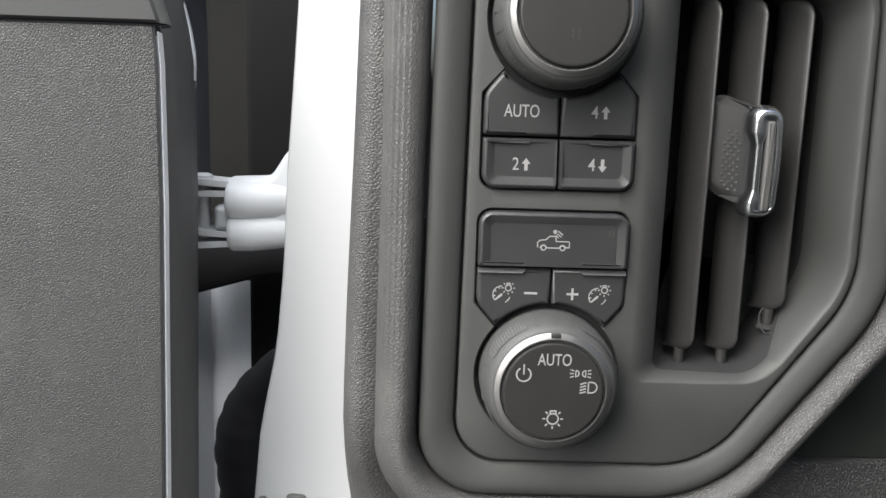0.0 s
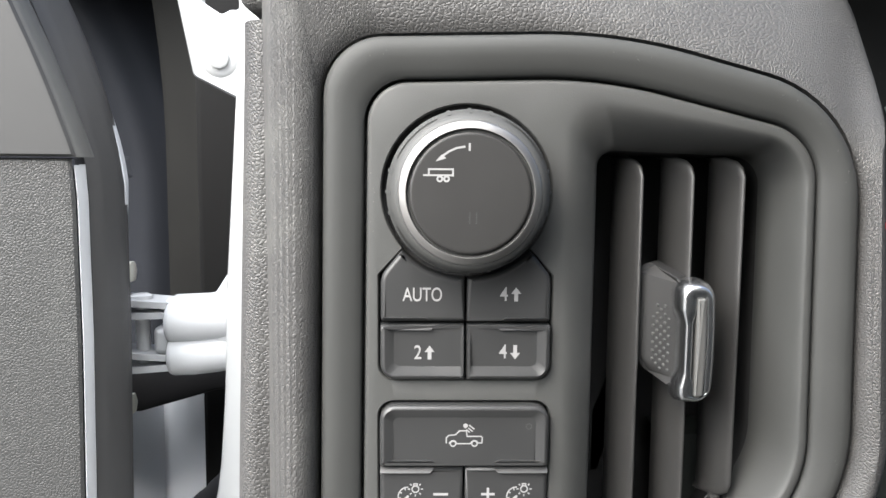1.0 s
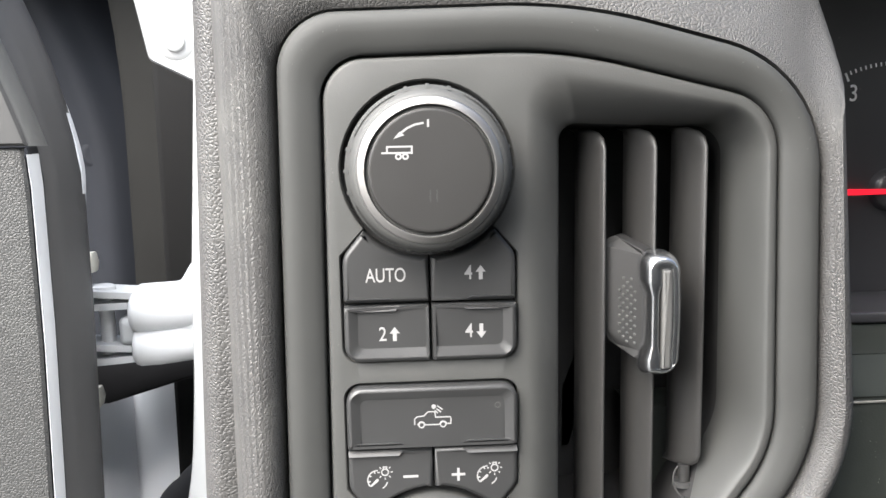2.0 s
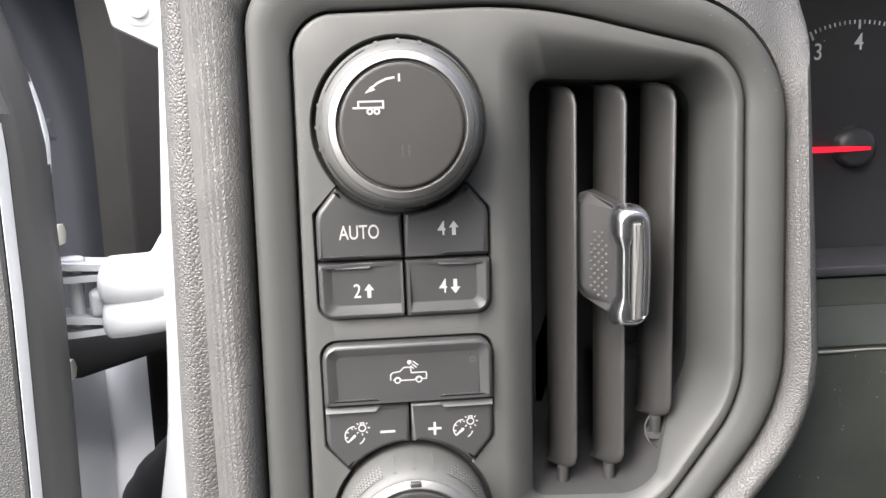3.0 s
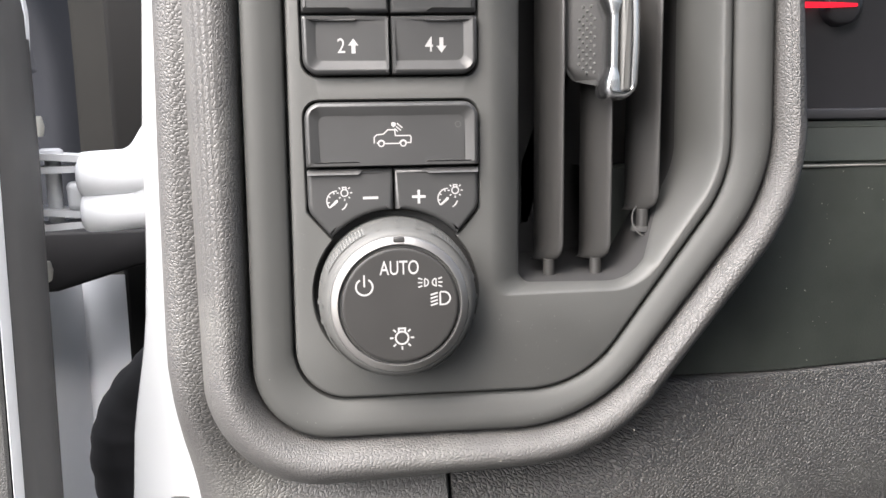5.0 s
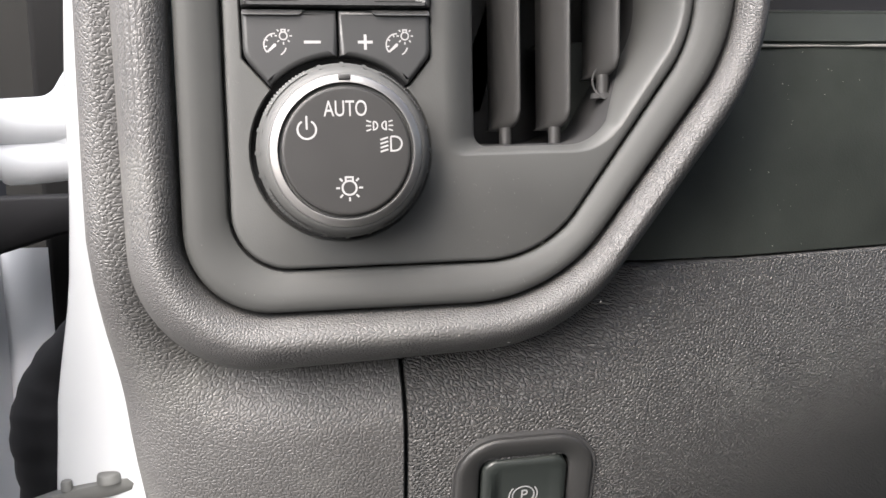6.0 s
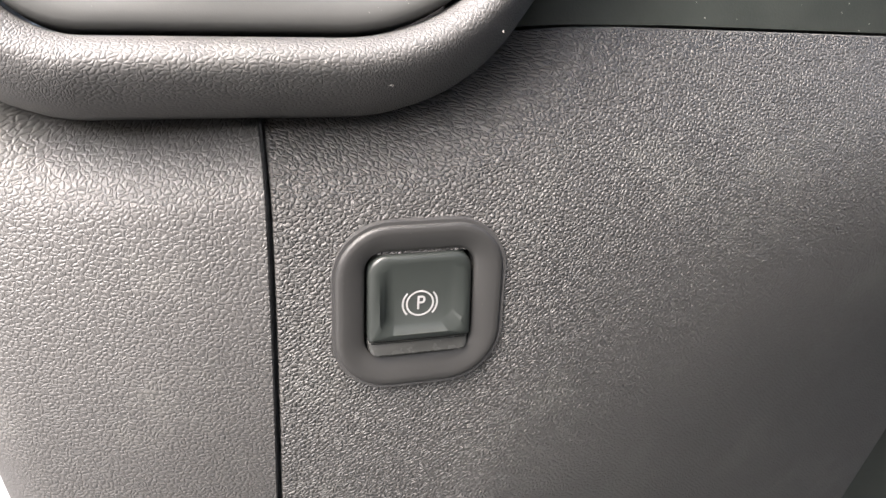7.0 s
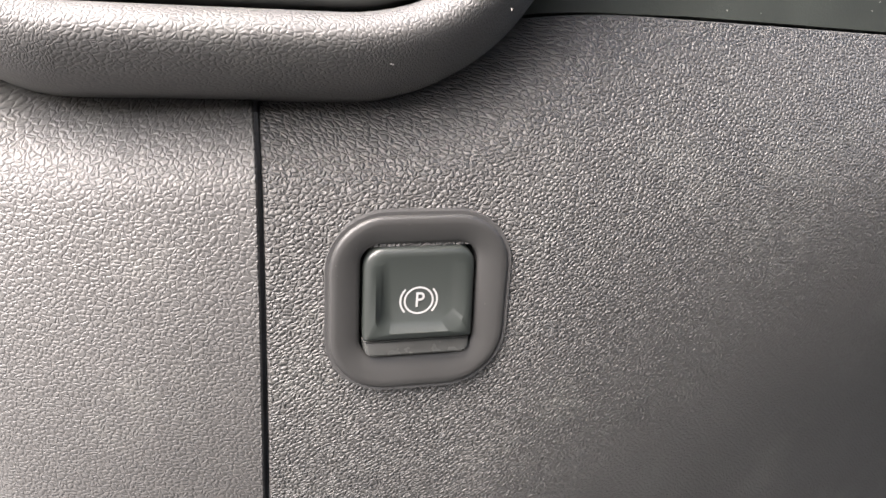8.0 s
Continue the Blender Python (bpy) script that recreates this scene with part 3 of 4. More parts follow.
icon((0.0082, y2, 0.0063), face2, strokes=[arc(-1.3, 0, 1.05, 90, -90, 8) + [(-1.3, 1.05)], arc(1.9, 0, 1.05, 90, 270, 8) + [(1.9, 1.05)], [(-1.9, 0.9), (-3.1, 1.3)], [(-1.9, 0), (-3.2, 0)], [(-1.9, -0.9), (-3.1, -1.3)], [(2.5, 0.9), (3.6, 1.3)], [(2.5, 0), (3.7, 0)], [(2.5, -0.9), (3.6, -1.3)]], width=0.36, name="sidelight_sign")
icon((0.0110, y2, 0.0017), face2, strokes=[[(0.2, 1.8), (1.2, 1.8)] + arc(1.2, 0, 1.8, 85, -90, 10) + [(0.2, -1.8), (0.2, 1.8)]] + [[(-0.5, 1.6 - 1.0 * i), (-2.5, 1.0 - 1.0 * i)] for i in range(4)], width=0.45, name="headlamp_sign")
rays = [[(2.4 * math.cos(radians(a)), 2.4 * math.sin(radians(a))), (3.4 * math.cos(radians(a)), 3.4 * math.sin(radians(a)))] for a in (0, 45, 135, 180, 225, 270, 315)]
icon((0.0003, y2, -0.0092), face2, strokes=rays + [[(-0.9, 1.7), (-0.9, 2.7), (0.9, 2.7), (0.9, 1.7)]], rings=[circle(0, 0, 1.8, 18)], width=0.48, name="lamp_sign")
bm = bmesh.new()
box(bm, (-0.0016, y2 - 0.0001, 0.0178), (0.0016, y2 + 0.002, 0.0192), 0.0003)
part("index_mark", bm, SLAT, k2, "small dark index notch at the ring")

# ---- air vent ----
vent = thing("air_vent", "black upright air vent with three slats and chrome tab", "air vent", (0.065, 0.02, 1.235))


def slat(x, z0, z1):
    """An upright vent blade with a rounded front edge, slewed to one side, on a short pin."""
    bm = bmesh.new()
    prof = [(-0.0056, 0.0160), (-0.0046, 0.0110), (-0.0032, 0.0058), (-0.0014, 0.0018), (-0.0006, 0.0004), (-0.0001, 0.0), (0.0003, 0.0001), (0.0006, 0.0010), (0.0005, 0.0050), (-0.0020, 0.0130), (-0.0046, 0.0172)]
    rows = []
    for z, back in ((z0, 0.0075), (z0 + 0.0012, 0.0035), (z0 + 0.003, 0.0012), (z0 + 0.006, 0.0), (0.5 * (z0 + z1), 0.0), (z1 - 0.006, 0.0), (z1 - 0.003, 0.0013), (z1 - 0.0012, 0.004), (z1, 0.009)):
        rows.append([(x + px - 0.35 * back if py < 0.012 else x + px, 0.0125 + max(py, min(back + py * 0.6, 0.017)), z) for px, py in prof])
    r = loft(bm, rows)
    bm.faces.new(r[0]), bm.faces.new(r[-1])
    s = part("slat", bm, SLAT, vent, smooth=50)
    s.matrix_parent_inverse = vent.matrix_world.inverted()
    bm = bmesh.new()
    tube(bm, [(x - 0.003, 0.018, z0 + 0.001), (x - 0.003, 0.018, z0 - 0.0055)], 0.0019, 12)
    part("pivot_pin", bm, SLAT, s)
    bm = bmesh.new()
    tube(bm, [(x - 0.003, 0.0185, z0 - 0.0062), (x - 0.003, 0.0185, z0 - 0.0046)], [0.0036, 0.0032], 16)
    part("pivot_socket", bm, GAP, s, "dark pivot socket")
    return s


slat(0.0535, 1.1745, 1.2985)
slat(0.0690, 1.1745, 1.2985)
slat(0.0845, 1.1900, 1.2985)
bm = bmesh.new()
loft(bm, [last, [(a[0], a[1] + 0.004, a[2]) for a in grown(last, -0.0004)], at_depth(grown(VI, -0.0008), 0.060), at_depth(grown(VI, -0.012), 0.061)], cap=True)
part("duct", bm, DUCT, vent, "black air duct behind the slats").matrix_parent_inverse = vent.matrix_world.inverted()
for i in range(7):
    for x, dz in ((0.0400, 0.0), (0.0562, 0.004)):
        if x > 0.05 and i > 2:
            continue
        bm = bmesh.new()
        box(bm, (x - 0.0011, 0.026, 1.1795 + 0.0158 * i + dz - 0.0004), (x + 0.0011, 0.030, 1.1795 + 0.0158 * i + dz + 0.0004), 0.0003)
        # paler than the vent plastic, to paint in the studs' small highlights
        part("vane_stud", bm, GREY_BAR, vent).matrix_parent_inverse = vent.matrix_world.inverted()
for x, z in ((0.0800, 1.1860),):
    bm = bmesh.new()
    tube(bm, [(x + 0.0040 * math.cos(radians(a)), 0.0120 + 0.002 * math.sin(radians(a)), z + 0.0048 * math.sin(radians(a)) + 0.002) for a in range(120, 261, 14)], 0.0003, 6)
    part("pin_clip", bm, SLAT, vent).matrix_parent_inverse = vent.matrix_world.inverted()
# tab: dotted grip and chrome cap
bm = bmesh.new()
side = rounded([(0.0547, 1.2335, 0.007, 0.0170), (0.0642, 1.2285, 0.002, 0.0070), (0.0642, 1.2620, 0.002, 0.0070), (0.0547, 1.2684, 0.006, 0.0170)], 8)
loft(bm, [[(p[0] + 0.004, p[1] + 0.006, p[2]) for p in side], side, [(p[0], p[1] - 0.0001, p[2]) for p in grown(side, -0.0003)]], cap=True)
tab = part("tab", bm, TAB, vent, "dark vent tab with raised dots")
tab.matrix_parent_inverse = vent.matrix_world.inverted()
out, along, upward = Vector((-0.72, -0.69, 0)), Vector((0.69, -0.72, 0)), Vector((0, 0, 1))
for i in range(5):
    for j in range(8):
        zz = 1.2340 + 0.0026 * j + (0.0013 if i % 2 else 0)
        if i == 0 and j in (0, 7) or i == 4 and j == 7:
            continue
        x = 0.0584 + 0.00092 * i
        c = Vector((x, 0.0170 - (x - 0.0547) / 0.0095 * 0.0100 - 0.0002, zz))
        bm = bmesh.new()
        rings = [[c + out * h + r * (math.cos(a) * along + math.sin(a) * upward) for a in (math.pi * k / 4 for k in range(8))] for h, r in ((-0.0003, 0.00050), (0.0001, 0.00050), (0.00038, 0.00030))]
        loft(bm, rings, cap=True)
        part("grip_dot", bm, SMOOTH, tab)
bm = bmesh.new()
cap_line = rounded([(0.0622, 1.2254, 0.0046), (0.0736, 1.2254, 0.0062), (0.0744, 1.2440, 0.30), (0.0736, 1.2627, 0.0062), (0.0622, 1.2627, 0.0046), (0.0622, 1.2538, 0.0035), (0.0636, 1.2498, 0.003), (0.0636, 1.2350, 0.003), (0.0622, 1.2308, 0.0035)], 11)
cap_front = rounded([(0.0642, 1.2284, 0.0028), (0.0714, 1.2272, 0.0036), (0.0722, 1.2440, 0.30), (0.0714, 1.2606, 0.0036), (0.0642, 1.2598, 0.0028), (0.0642, 1.2538, 0.0020), (0.0649, 1.2498, 0.0020), (0.0649, 1.2350, 0.0020), (0.0642, 1.2308, 0.0020)], 11)
bay = rounded([(0.0674, 1.2278, 0.0004), (0.0704, 1.2278, 0.0009), (0.0710, 1.2440, 0.30), (0.0704, 1.2578, 0.0006), (0.0674, 1.2578, 0.0004), (0.0673, 1.2530, 0.0006), (0.0665, 1.2504, 0.0006), (0.0665, 1.2344, 0.0006), (0.0673, 1.2318, 0.0006)], 11)
loft(bm, [at_depth(grown(cap_line, -0.0006), 0.0100), at_depth(cap_line, 0.0078), at_depth(cap_line, 0.0046), at_depth(blend(cap_line, cap_front, 0.25), 0.0022), at_depth(blend(cap_line, cap_front, 0.6), 0.0007), at_depth(blend(cap_line, cap_front, 0.85), 0.0001), at_depth(cap_front, 0.0),
          at_depth(blend(cap_front, bay, 0.8), 0.00012), at_depth(bay, 0.0004), at_depth(bay, 0.0028)], cap=True)
cap = part("chrome_cap", bm, CHROME, vent, "bright chrome tab cap")
cap.matrix_parent_inverse = vent.matrix_world.inverted()
bm = bmesh.new()
loft(bm, [at_depth(bay, 0.0030), at_depth(grown(bay, -0.00002), 0.0024), at_depth(grown(bay, -0.0004), 0.0023)], cap=True)
part("recess", bm, SLAT, cap, "dark finger recess beside the inlay")
inlay = rounded([(0.0676, 1.2281, 0.0005), (0.0702, 1.2281, 0.0008), (0.0707, 1.2440, 0.30), (0.0702, 1.2575, 0.0006), (0.0676, 1.2575, 0.0005), (0.0677, 1.2440, 0.30)], 4)
bm = bmesh.new()
loft(bm, [at_depth(inlay, 0.0025), at_depth(inlay, 0.0004), at_depth(grown(inlay, -0.0003), 0.0), at_depth(grown(inlay, -0.0008), -0.0002)], cap=True)
part("cap_inlay", bm, GREY_BAR, cap, "satin grey inlay bar")

# ---- lower dash: end trim and knee panel ----


SA = np.array([(p[0], p[2]) for p in S])
SB = np.roll(SA, -1, axis=0)


def beyond_pad(x, z):
    """Distance outside the pad's outline (inside it: minus)."""
    p = np.array((x, z))
    d = SB - SA
    t = np.clip(((p - SA) * d).sum(1) / np.maximum((d * d).sum(1), 1e-12), 0, 1)
    near = np.sqrt((((SA + d * t[:, None]) - p) ** 2).sum(1)).min()
    cross = ((SA[:, 1] > z) != (SB[:, 1] > z)) & (x < (SB[:, 0] - SA[:, 0]) * (z - SA[:, 1]) / np.where(SB[:, 1] == SA[:, 1], 1e-9, SB[:, 1] - SA[:, 1]) + SA[:, 0])
    return -near if cross.sum() % 2 else near


grain = pad.data.attributes.new("grain", "FLOAT", "POINT")
for v in pad.data.vertices:
    rim = -beyond_pad(v.co.x, v.co.z)
    grain.data[v.index].value = 1.0 - 0.8 * step(0.0034, 0.0014, rim) * step(0.000, -0.030, v.co.x)


def lean(z):
    """Depth of the lower dash by height alone: it leans back downward and straightens above."""
    bend_up = 0.010 * math.log1p(math.exp((z - 1.090) / 0.010))
    d = max(z - 1.0585, -0.080)
    return 0.0195 - 0.30 * d + (1.3 if d > 0 else 1.9) * d * d - 0.604 * (z - 1.0585 - d) + 0.34 * bend_up


def knee_depth(x, z):
    """Depth of the lower dash, rolled over towards the pad and falling away beside it."""
    d = beyond_pad(x, z)
    e = max(0.0, x - 0.078)
    return lean(z) + (0.16 + 0.14 * step(1.12, 0.98, z)) * e * e / (e + 0.030) + 24.0 * max(0.0, 0.024 - max(d, -0.004)) ** 2


def left_edge(z):
    return float(np.interp(z, [0.88, 1.0, 1.03, 1.052, 1.083, 1.117, 1.15, 1.2, 1.26, 1.33], [-0.048, -0.0585, -0.0625, -0.0650, -0.0680, -0.0700, -0.0705, -0.0695, -0.0677, -0.0655]))


def side_roll(x):
    """The end trim falls away in a broad curve towards the door."""
    return 2.6 * max(0.0, 0.004 - x) ** 2


bm = bmesh.new()
rows = []
zs = [0.820 + 0.012 * i for i in range(22)] + [1.084 + 0.003 * i for i in range(16)] + [1.135 + 0.012 * i for i in range(17)] + [1.3355]
for z in zs:
    up = step(1.085, 1.150, z)
    xl = left_edge(z) + 0.0008 * step(1.16, 1.25, z)
    xr = 0.0168 + (-0.054 - 0.0168) * step(1.108, 1.135, z)
    ye = lean(min(z, 1.09))
    ye = ye + (0.0060 - 0.0036 * step(1.16, 1.25, z) - ye) * up
    row = [(xl + 0.001, 0.11, z)]
    for i in range(9):
        a = math.pi / 2 * i / 8
        x = xl + (0.016 - 0.009 * up) * (1 - math.cos(a))
        row.append((x, ye + side_roll(x) * (1 - up) + (0.020 - 0.008 * up) * (1 - math.sin(a)), z))
    x0 = row[-1][0]
    for i in range(1, 17):
        x = x0 + (xr - 0.0006 - x0) * i / 16
        d = beyond_pad(x, z)
        roll = step(-0.064, -0.030, x) * (1 - step(1.16, 1.25, z))
        row.append((x, ye + side_roll(x) * (1 - up) + roll * 24.0 * max(0.0, 0.024 - max(d, -0.004)) ** 2 + 0.006 * step(0.0015, 0.007, -d), z))
    yl = row[-1][1]
    row += [(xr - 0.0001, yl + 0.0006, z), (xr, yl + 0.0016, z), (xr, yl + 0.012, z)]
    rows.append(row)
rows.append([(p[0], p[1] + 0.004, 1.3362) for p in rows[-1]])
loft(bm, rows, closed=False)
end = part("dash_end_trim", bm, END_GRAIN)
tagged(end, "charcoal grained plastic end trim of the dashboard beside the door", "dash trim")

corner = rounded([(-0.0645, 1.3382, 0.0045), (-0.0500, 1.3376, 0.001), (-0.0500, 1.4000, 0.002), (-0.0625, 1.4000, 0.003)], 6)
bm = bmesh.new()
loft(bm, [at_depth(corner, 0.05), at_depth(corner, 0.0056), at_depth(grown(corner, -0.0008), 0.0038), at_depth(grown(corner, -0.0024), 0.0026), at_depth(grown(corner, -0.0040), 0.0024)], cap=True)
above = part("upper_end_trim", bm, END_GRAIN)
tagged(above, "charcoal grained upper end trim above a narrow joint", "dash trim")

bm = bmesh.new()
rows = []
for z in [0.820 + 0.012 * i for i in range(17)] + [1.020 + 0.004 * i for i in range(16)] + [1.084 + 0.003 * i for i in range(15)] + [1.1285, 1.1300, 1.1306]:
    lip = 0.0010 if z > 1.1303 else 0.0
    y0 = knee_depth(0.0184, z) + lip
    row = [(0.0180, y0 + 0.012, z), (0.0180, y0 + 0.0016, z), (0.0181, y0 + 0.0006, z)]
    for x in [0.0186 + 0.003 * i for i in range(28)] + [0.1026 + 0.0105 * i for i in range(22)]:
        row.append((x, knee_depth(x, z) + lip, z))
    rows.append(row)
rows.append([(p[0], p[1] + 0.012, 1.1308) for p in rows[-1]])
loft(bm, rows, closed=False)
hole = [f for f in bm.faces if abs(f.calc_center_median().x - 0.0553) < 0.0172 and abs(f.calc_center_median().z - 1.0575) < 0.0165]
bmesh.ops.delete(bm, geom=hole, context="FACES")
knee = part("knee_panel", bm, GRAIN)
tagged(knee, "charcoal grained knee panel below the switch panel", "dash panel")

bm = bmesh.new()
box(bm, (-0.045, 0.230, 0.84), (0.33, 0.236, 1.19))
core = part("dash_core", bm, BLACK)
tagged(core, "black dash carrier seen only in the joints", "dash carrier", kind="structure")

# ---- cover beside the column and the instrument cluster ----
bm = bmesh.new()
rows = []
for i in range(15):
    t = i / 14
    z = 1.1316 + 0.0714 * t
    row = []
    for j in range(25):
        x = 0.070 + 0.25 * j / 24
        row.append((x, 0.0255 + 0.0140 * t + 0.003 * math.sin(math.pi * t) * -1 + (1 - t) * max(0.0, knee_depth(x, 1.131) - 0.0245), z))
    rows.append(row)
rows = [[(p[0], p[1] + 0.012, p[2]) for p in rows[0]]] + rows + [[(p[0], p[1] + 0.0006, p[2] + 0.0004) for p in rows[-1]], [(p[0], p[1] + 0.02, p[2] + 0.0004) for p in rows[-1]]]
loft(bm, rows, closed=False)
cover = part("column_cover", bm, COVER)
tagged(cover, "dusty dark green-black plastic cover under the instrument cluster", "dash panel")
bm = bmesh.new()
sect = [(0.052, 1.2032), (0.0392, 1.2034), (0.0390, 1.2038), (0.0412, 1.2048), (0.0520, 1.2152), (0.0520, 1.2156), (0.0545, 1.2168), (0.0900, 1.2172)]
loft(bm, [[(x, y, z) for y, z in sect] for x in [0.090 + 0.23 * j / 12 for j in range(13)]], closed=False)
sill = part("cluster_sill", bm, COVER)
# pale bar that carries the edge's highlight along with its scuffs
bm = bmesh.new()
tube(bm, [(0.132 + 0.012 * j, 0.0388 - 0.0001 * (j % 3), 1.2020 + 0.00012 * (j % 2)) for j in range(17)], [0.00022 + 0.00012 * ((j * 7) % 4) for j in range(17)], 6)
part("lit_worn_edge", bm, DUST, cover, "pale scuffed upper edge with its highlight in the colour")
tagged(sill, "dark plastic sill below the instrument cluster", "dash trim")

cluster = thing("instrument_cluster", "black instrument cluster with white ticks and red pointer", "gauge cluster", (0.216, 0.13, 1.269))
inv = cluster.matrix_world.inverted()
bm = bmesh.new()
box(bm, (0.11, 0.131, 1.200), (0.36, 0.140, 1.400), 0.002)
part("dial", bm, DIAL, cluster).matrix_parent_inverse = inv
bm = bmesh.new()
box(bm, (0.11, 0.088, 1.2178), (0.36, 0.131, 1.2225), 0.001)
part("lower_frame", bm, DIAL, cluster).matrix_parent_inverse = inv
for i in range(61):
    a = radians(174 - 2.4 * i)
    major = i % 10 == 5
    r0, r1, w = (0.0535, 0.0575, 0.00045) if major else (0.0558, 0.0575, 0.00025)
    c, h = math.cos(a), math.sin(a)
    top = [(0.216 + r * c - e * w * h, 0.1306, 1.269 + r * h + e * w * c) for r, e in ((r0, -1), (r1, -1), (r1, 1), (r0, 1))]
    bm = bmesh.new()
    loft(bm, [at_depth(top, 0.1312), top], cap=True)
    part("tick_mark", bm, DIAL_PRINT, cluster).matrix_parent_inverse = inv
for n, a in ((3, 114), (4, 90), (5, 66)):
    lettering(str(n), (0.216 + 0.0475 * math.cos(radians(a)), 0.1306, 1.269 + 0.0475 * math.sin(radians(a))), cluster, 0.0104, 0.85, mat=DIAL_PRINT, name="numeral").matrix_parent_inverse = inv
part("pointer_hub", lathe([(0.0095, 0.004), (0.0092, -0.0015), (0.0080, -0.003), (0.0065, -0.0035)], (0.215, 0.128, 1.2695), 40), DIAL, cluster).matrix_parent_inverse = inv
bm = bmesh.new()
loft(bm, [[(0.2200, y, 1.2683), (0.2200, y, 1.2697), (0.2100, y, 1.2701), (0.1620, y, 1.2707), (0.1620, y, 1.2673), (0.2100, y, 1.2679)] for y in (0.1245, 0.1235)], cap=True)
part("pointer", bm, RED, cluster, "bright red pointer").matrix_parent_inverse = inv
bm = bmesh.new()
hood = curve_points([(0.118, 0.03, 1.352), (0.130, 0.03, 1.372), (0.160, 0.03, 1.386), (0.230, 0.03, 1.394), (0.360, 0.03, 1.396)], 5)
loft(bm, [[(p.x, y, p.z + dz) for p in hood] for y, dz in ((0.135, 0.0), (0.02, 0.004), (0.016, 0.008), (0.02, 0.014), (0.135, 0.018))], closed=False)
hd = part("cluster_hood", bm, GRAIN)
tagged(hd, "charcoal grained hood over the instrument cluster", "dash hood")

# ---- parking brake switch ----
brake = thing("parking_brake_switch", "black parking brake switch in a rounded bezel on the knee panel", "switch", (0.0553, 0.0196, 1.0575), (math.degrees(math.atan(0.30)), 0, 0))
outer = rounded([(-0.0226, 0.0232, 0.0140), (0.0226, 0.0232, 0.0140), (0.0228, -0.0234, 0.0150), (-0.0226, -0.0234, 0.0150)], 9)
opening = rounded([(-0.0149, 0.0156, 0.0050), (0.0148, 0.0156, 0.0050), (0.0147, -0.0149, 0.0054), (-0.0148, -0.0149, 0.0054)], 9)
bm = bmesh.new()
loft(bm, [at_depth(grown(outer, 0.0009), 0.004), at_depth(grown(outer, 0.0009), -0.0002), at_depth(blend(outer, opening, 0.2), 0.0)])
part("gasket", bm, GAP, brake)
bm = bmesh.new()
loft(bm, [at_depth(outer, 0.002), at_depth(outer, -0.0002), at_depth(grown(outer, -0.0003), -0.0007), at_depth(grown(outer, -0.0008), -0.0010), at_depth(blend(outer, opening, 0.30), -0.0010), at_depth(blend(outer, opening, 0.60), -0.0005), at_depth(blend(outer, opening, 0.85), 0.0001), at_depth(blend(outer, opening, 0.96), 0.0005), at_depth(opening, 0.0010), at_depth(opening, 0.0016)])
part("switch_bezel", bm, DARK_SATIN, brake, "satin charcoal bezel")
bm = bmesh.new()
loft(bm, [at_depth(grown(opening, 0.0002), 0.0013), at_depth(grown(opening, 0.0002), 0.0062), at_depth(grown(opening, -0.004), 0.0063)], cap=True)
part("switch_well", bm, GAP, brake)
bm = bmesh.new()
o = rounded([(-0.0139, 0.0147, 0.0048, -0.0002), (0.0139, 0.0147, 0.0048, -0.0002), (0.0138, -0.0093, 0.0008, -0.0018), (-0.0139, -0.0093, 0.0008, -0.0018)], 7)
d1 = rounded([(-0.0112, 0.0132, 0.003, -0.0006), (0.0112, 0.0132, 0.003, -0.0006), (0.0112, -0.0074, 0.0042, -0.0021), (-0.0112, -0.0074, 0.0042, -0.0021)], 7)
d2 = rounded([(-0.0096, 0.0124, 0.002, -0.0006), (0.0096, 0.0124, 0.002, -0.0006), (0.0094, -0.0052, 0.0034, 0.0002), (-0.0096, -0.0052, 0.0034, 0.0002)], 7)
loft(bm, [at_depth(o, 0.006), [(p[0], p[1] + 0.0005, p[2]) for p in o], grown(o, -0.0005), d1, d2], cap=True)
bb = part("button", bm, BRAKE, brake, "black dished push button", smooth=50)
bm = bmesh.new()
o = rounded([(-0.0139, -0.0096, 0.0005), (0.0138, -0.0096, 0.0005), (0.0135, -0.0139, 0.0036), (-0.0136, -0.0139, 0.0036)], 7)
loft(bm, [at_depth(o, 0.006), at_depth(o, 0.0002), [(p[0], -0.0004 + (p[2] + 0.0096) * 0.30, p[2]) for p in grown(o, -0.0003)], [(p[0], -0.0007 + (p[2] + 0.0096) * 0.30, p[2]) for p in grown(o, -0.0007)]], cap=True)
part("button_lip", bm, GLOSSY, brake, "glossy lower lip of the button")
brake_sign = icon((0.0, -0.00008, 0.0006), bb, strokes=[arc(0, 0, 4.7, 138, 222, 10), arc(0, 0, 4.7, 42, -42, 10)], rings=[circle(0, 0, 3.6, 30)], width=0.46, name="brake_sign")
letter = lettering("P", (0.0002, -0.00016, 0.0006), bb, 0.0058, 0.85)
for mark in (brake_sign, letter):
    mark.rotation_euler = (math.atan(0.0008 / 0.0174), 0, 0)

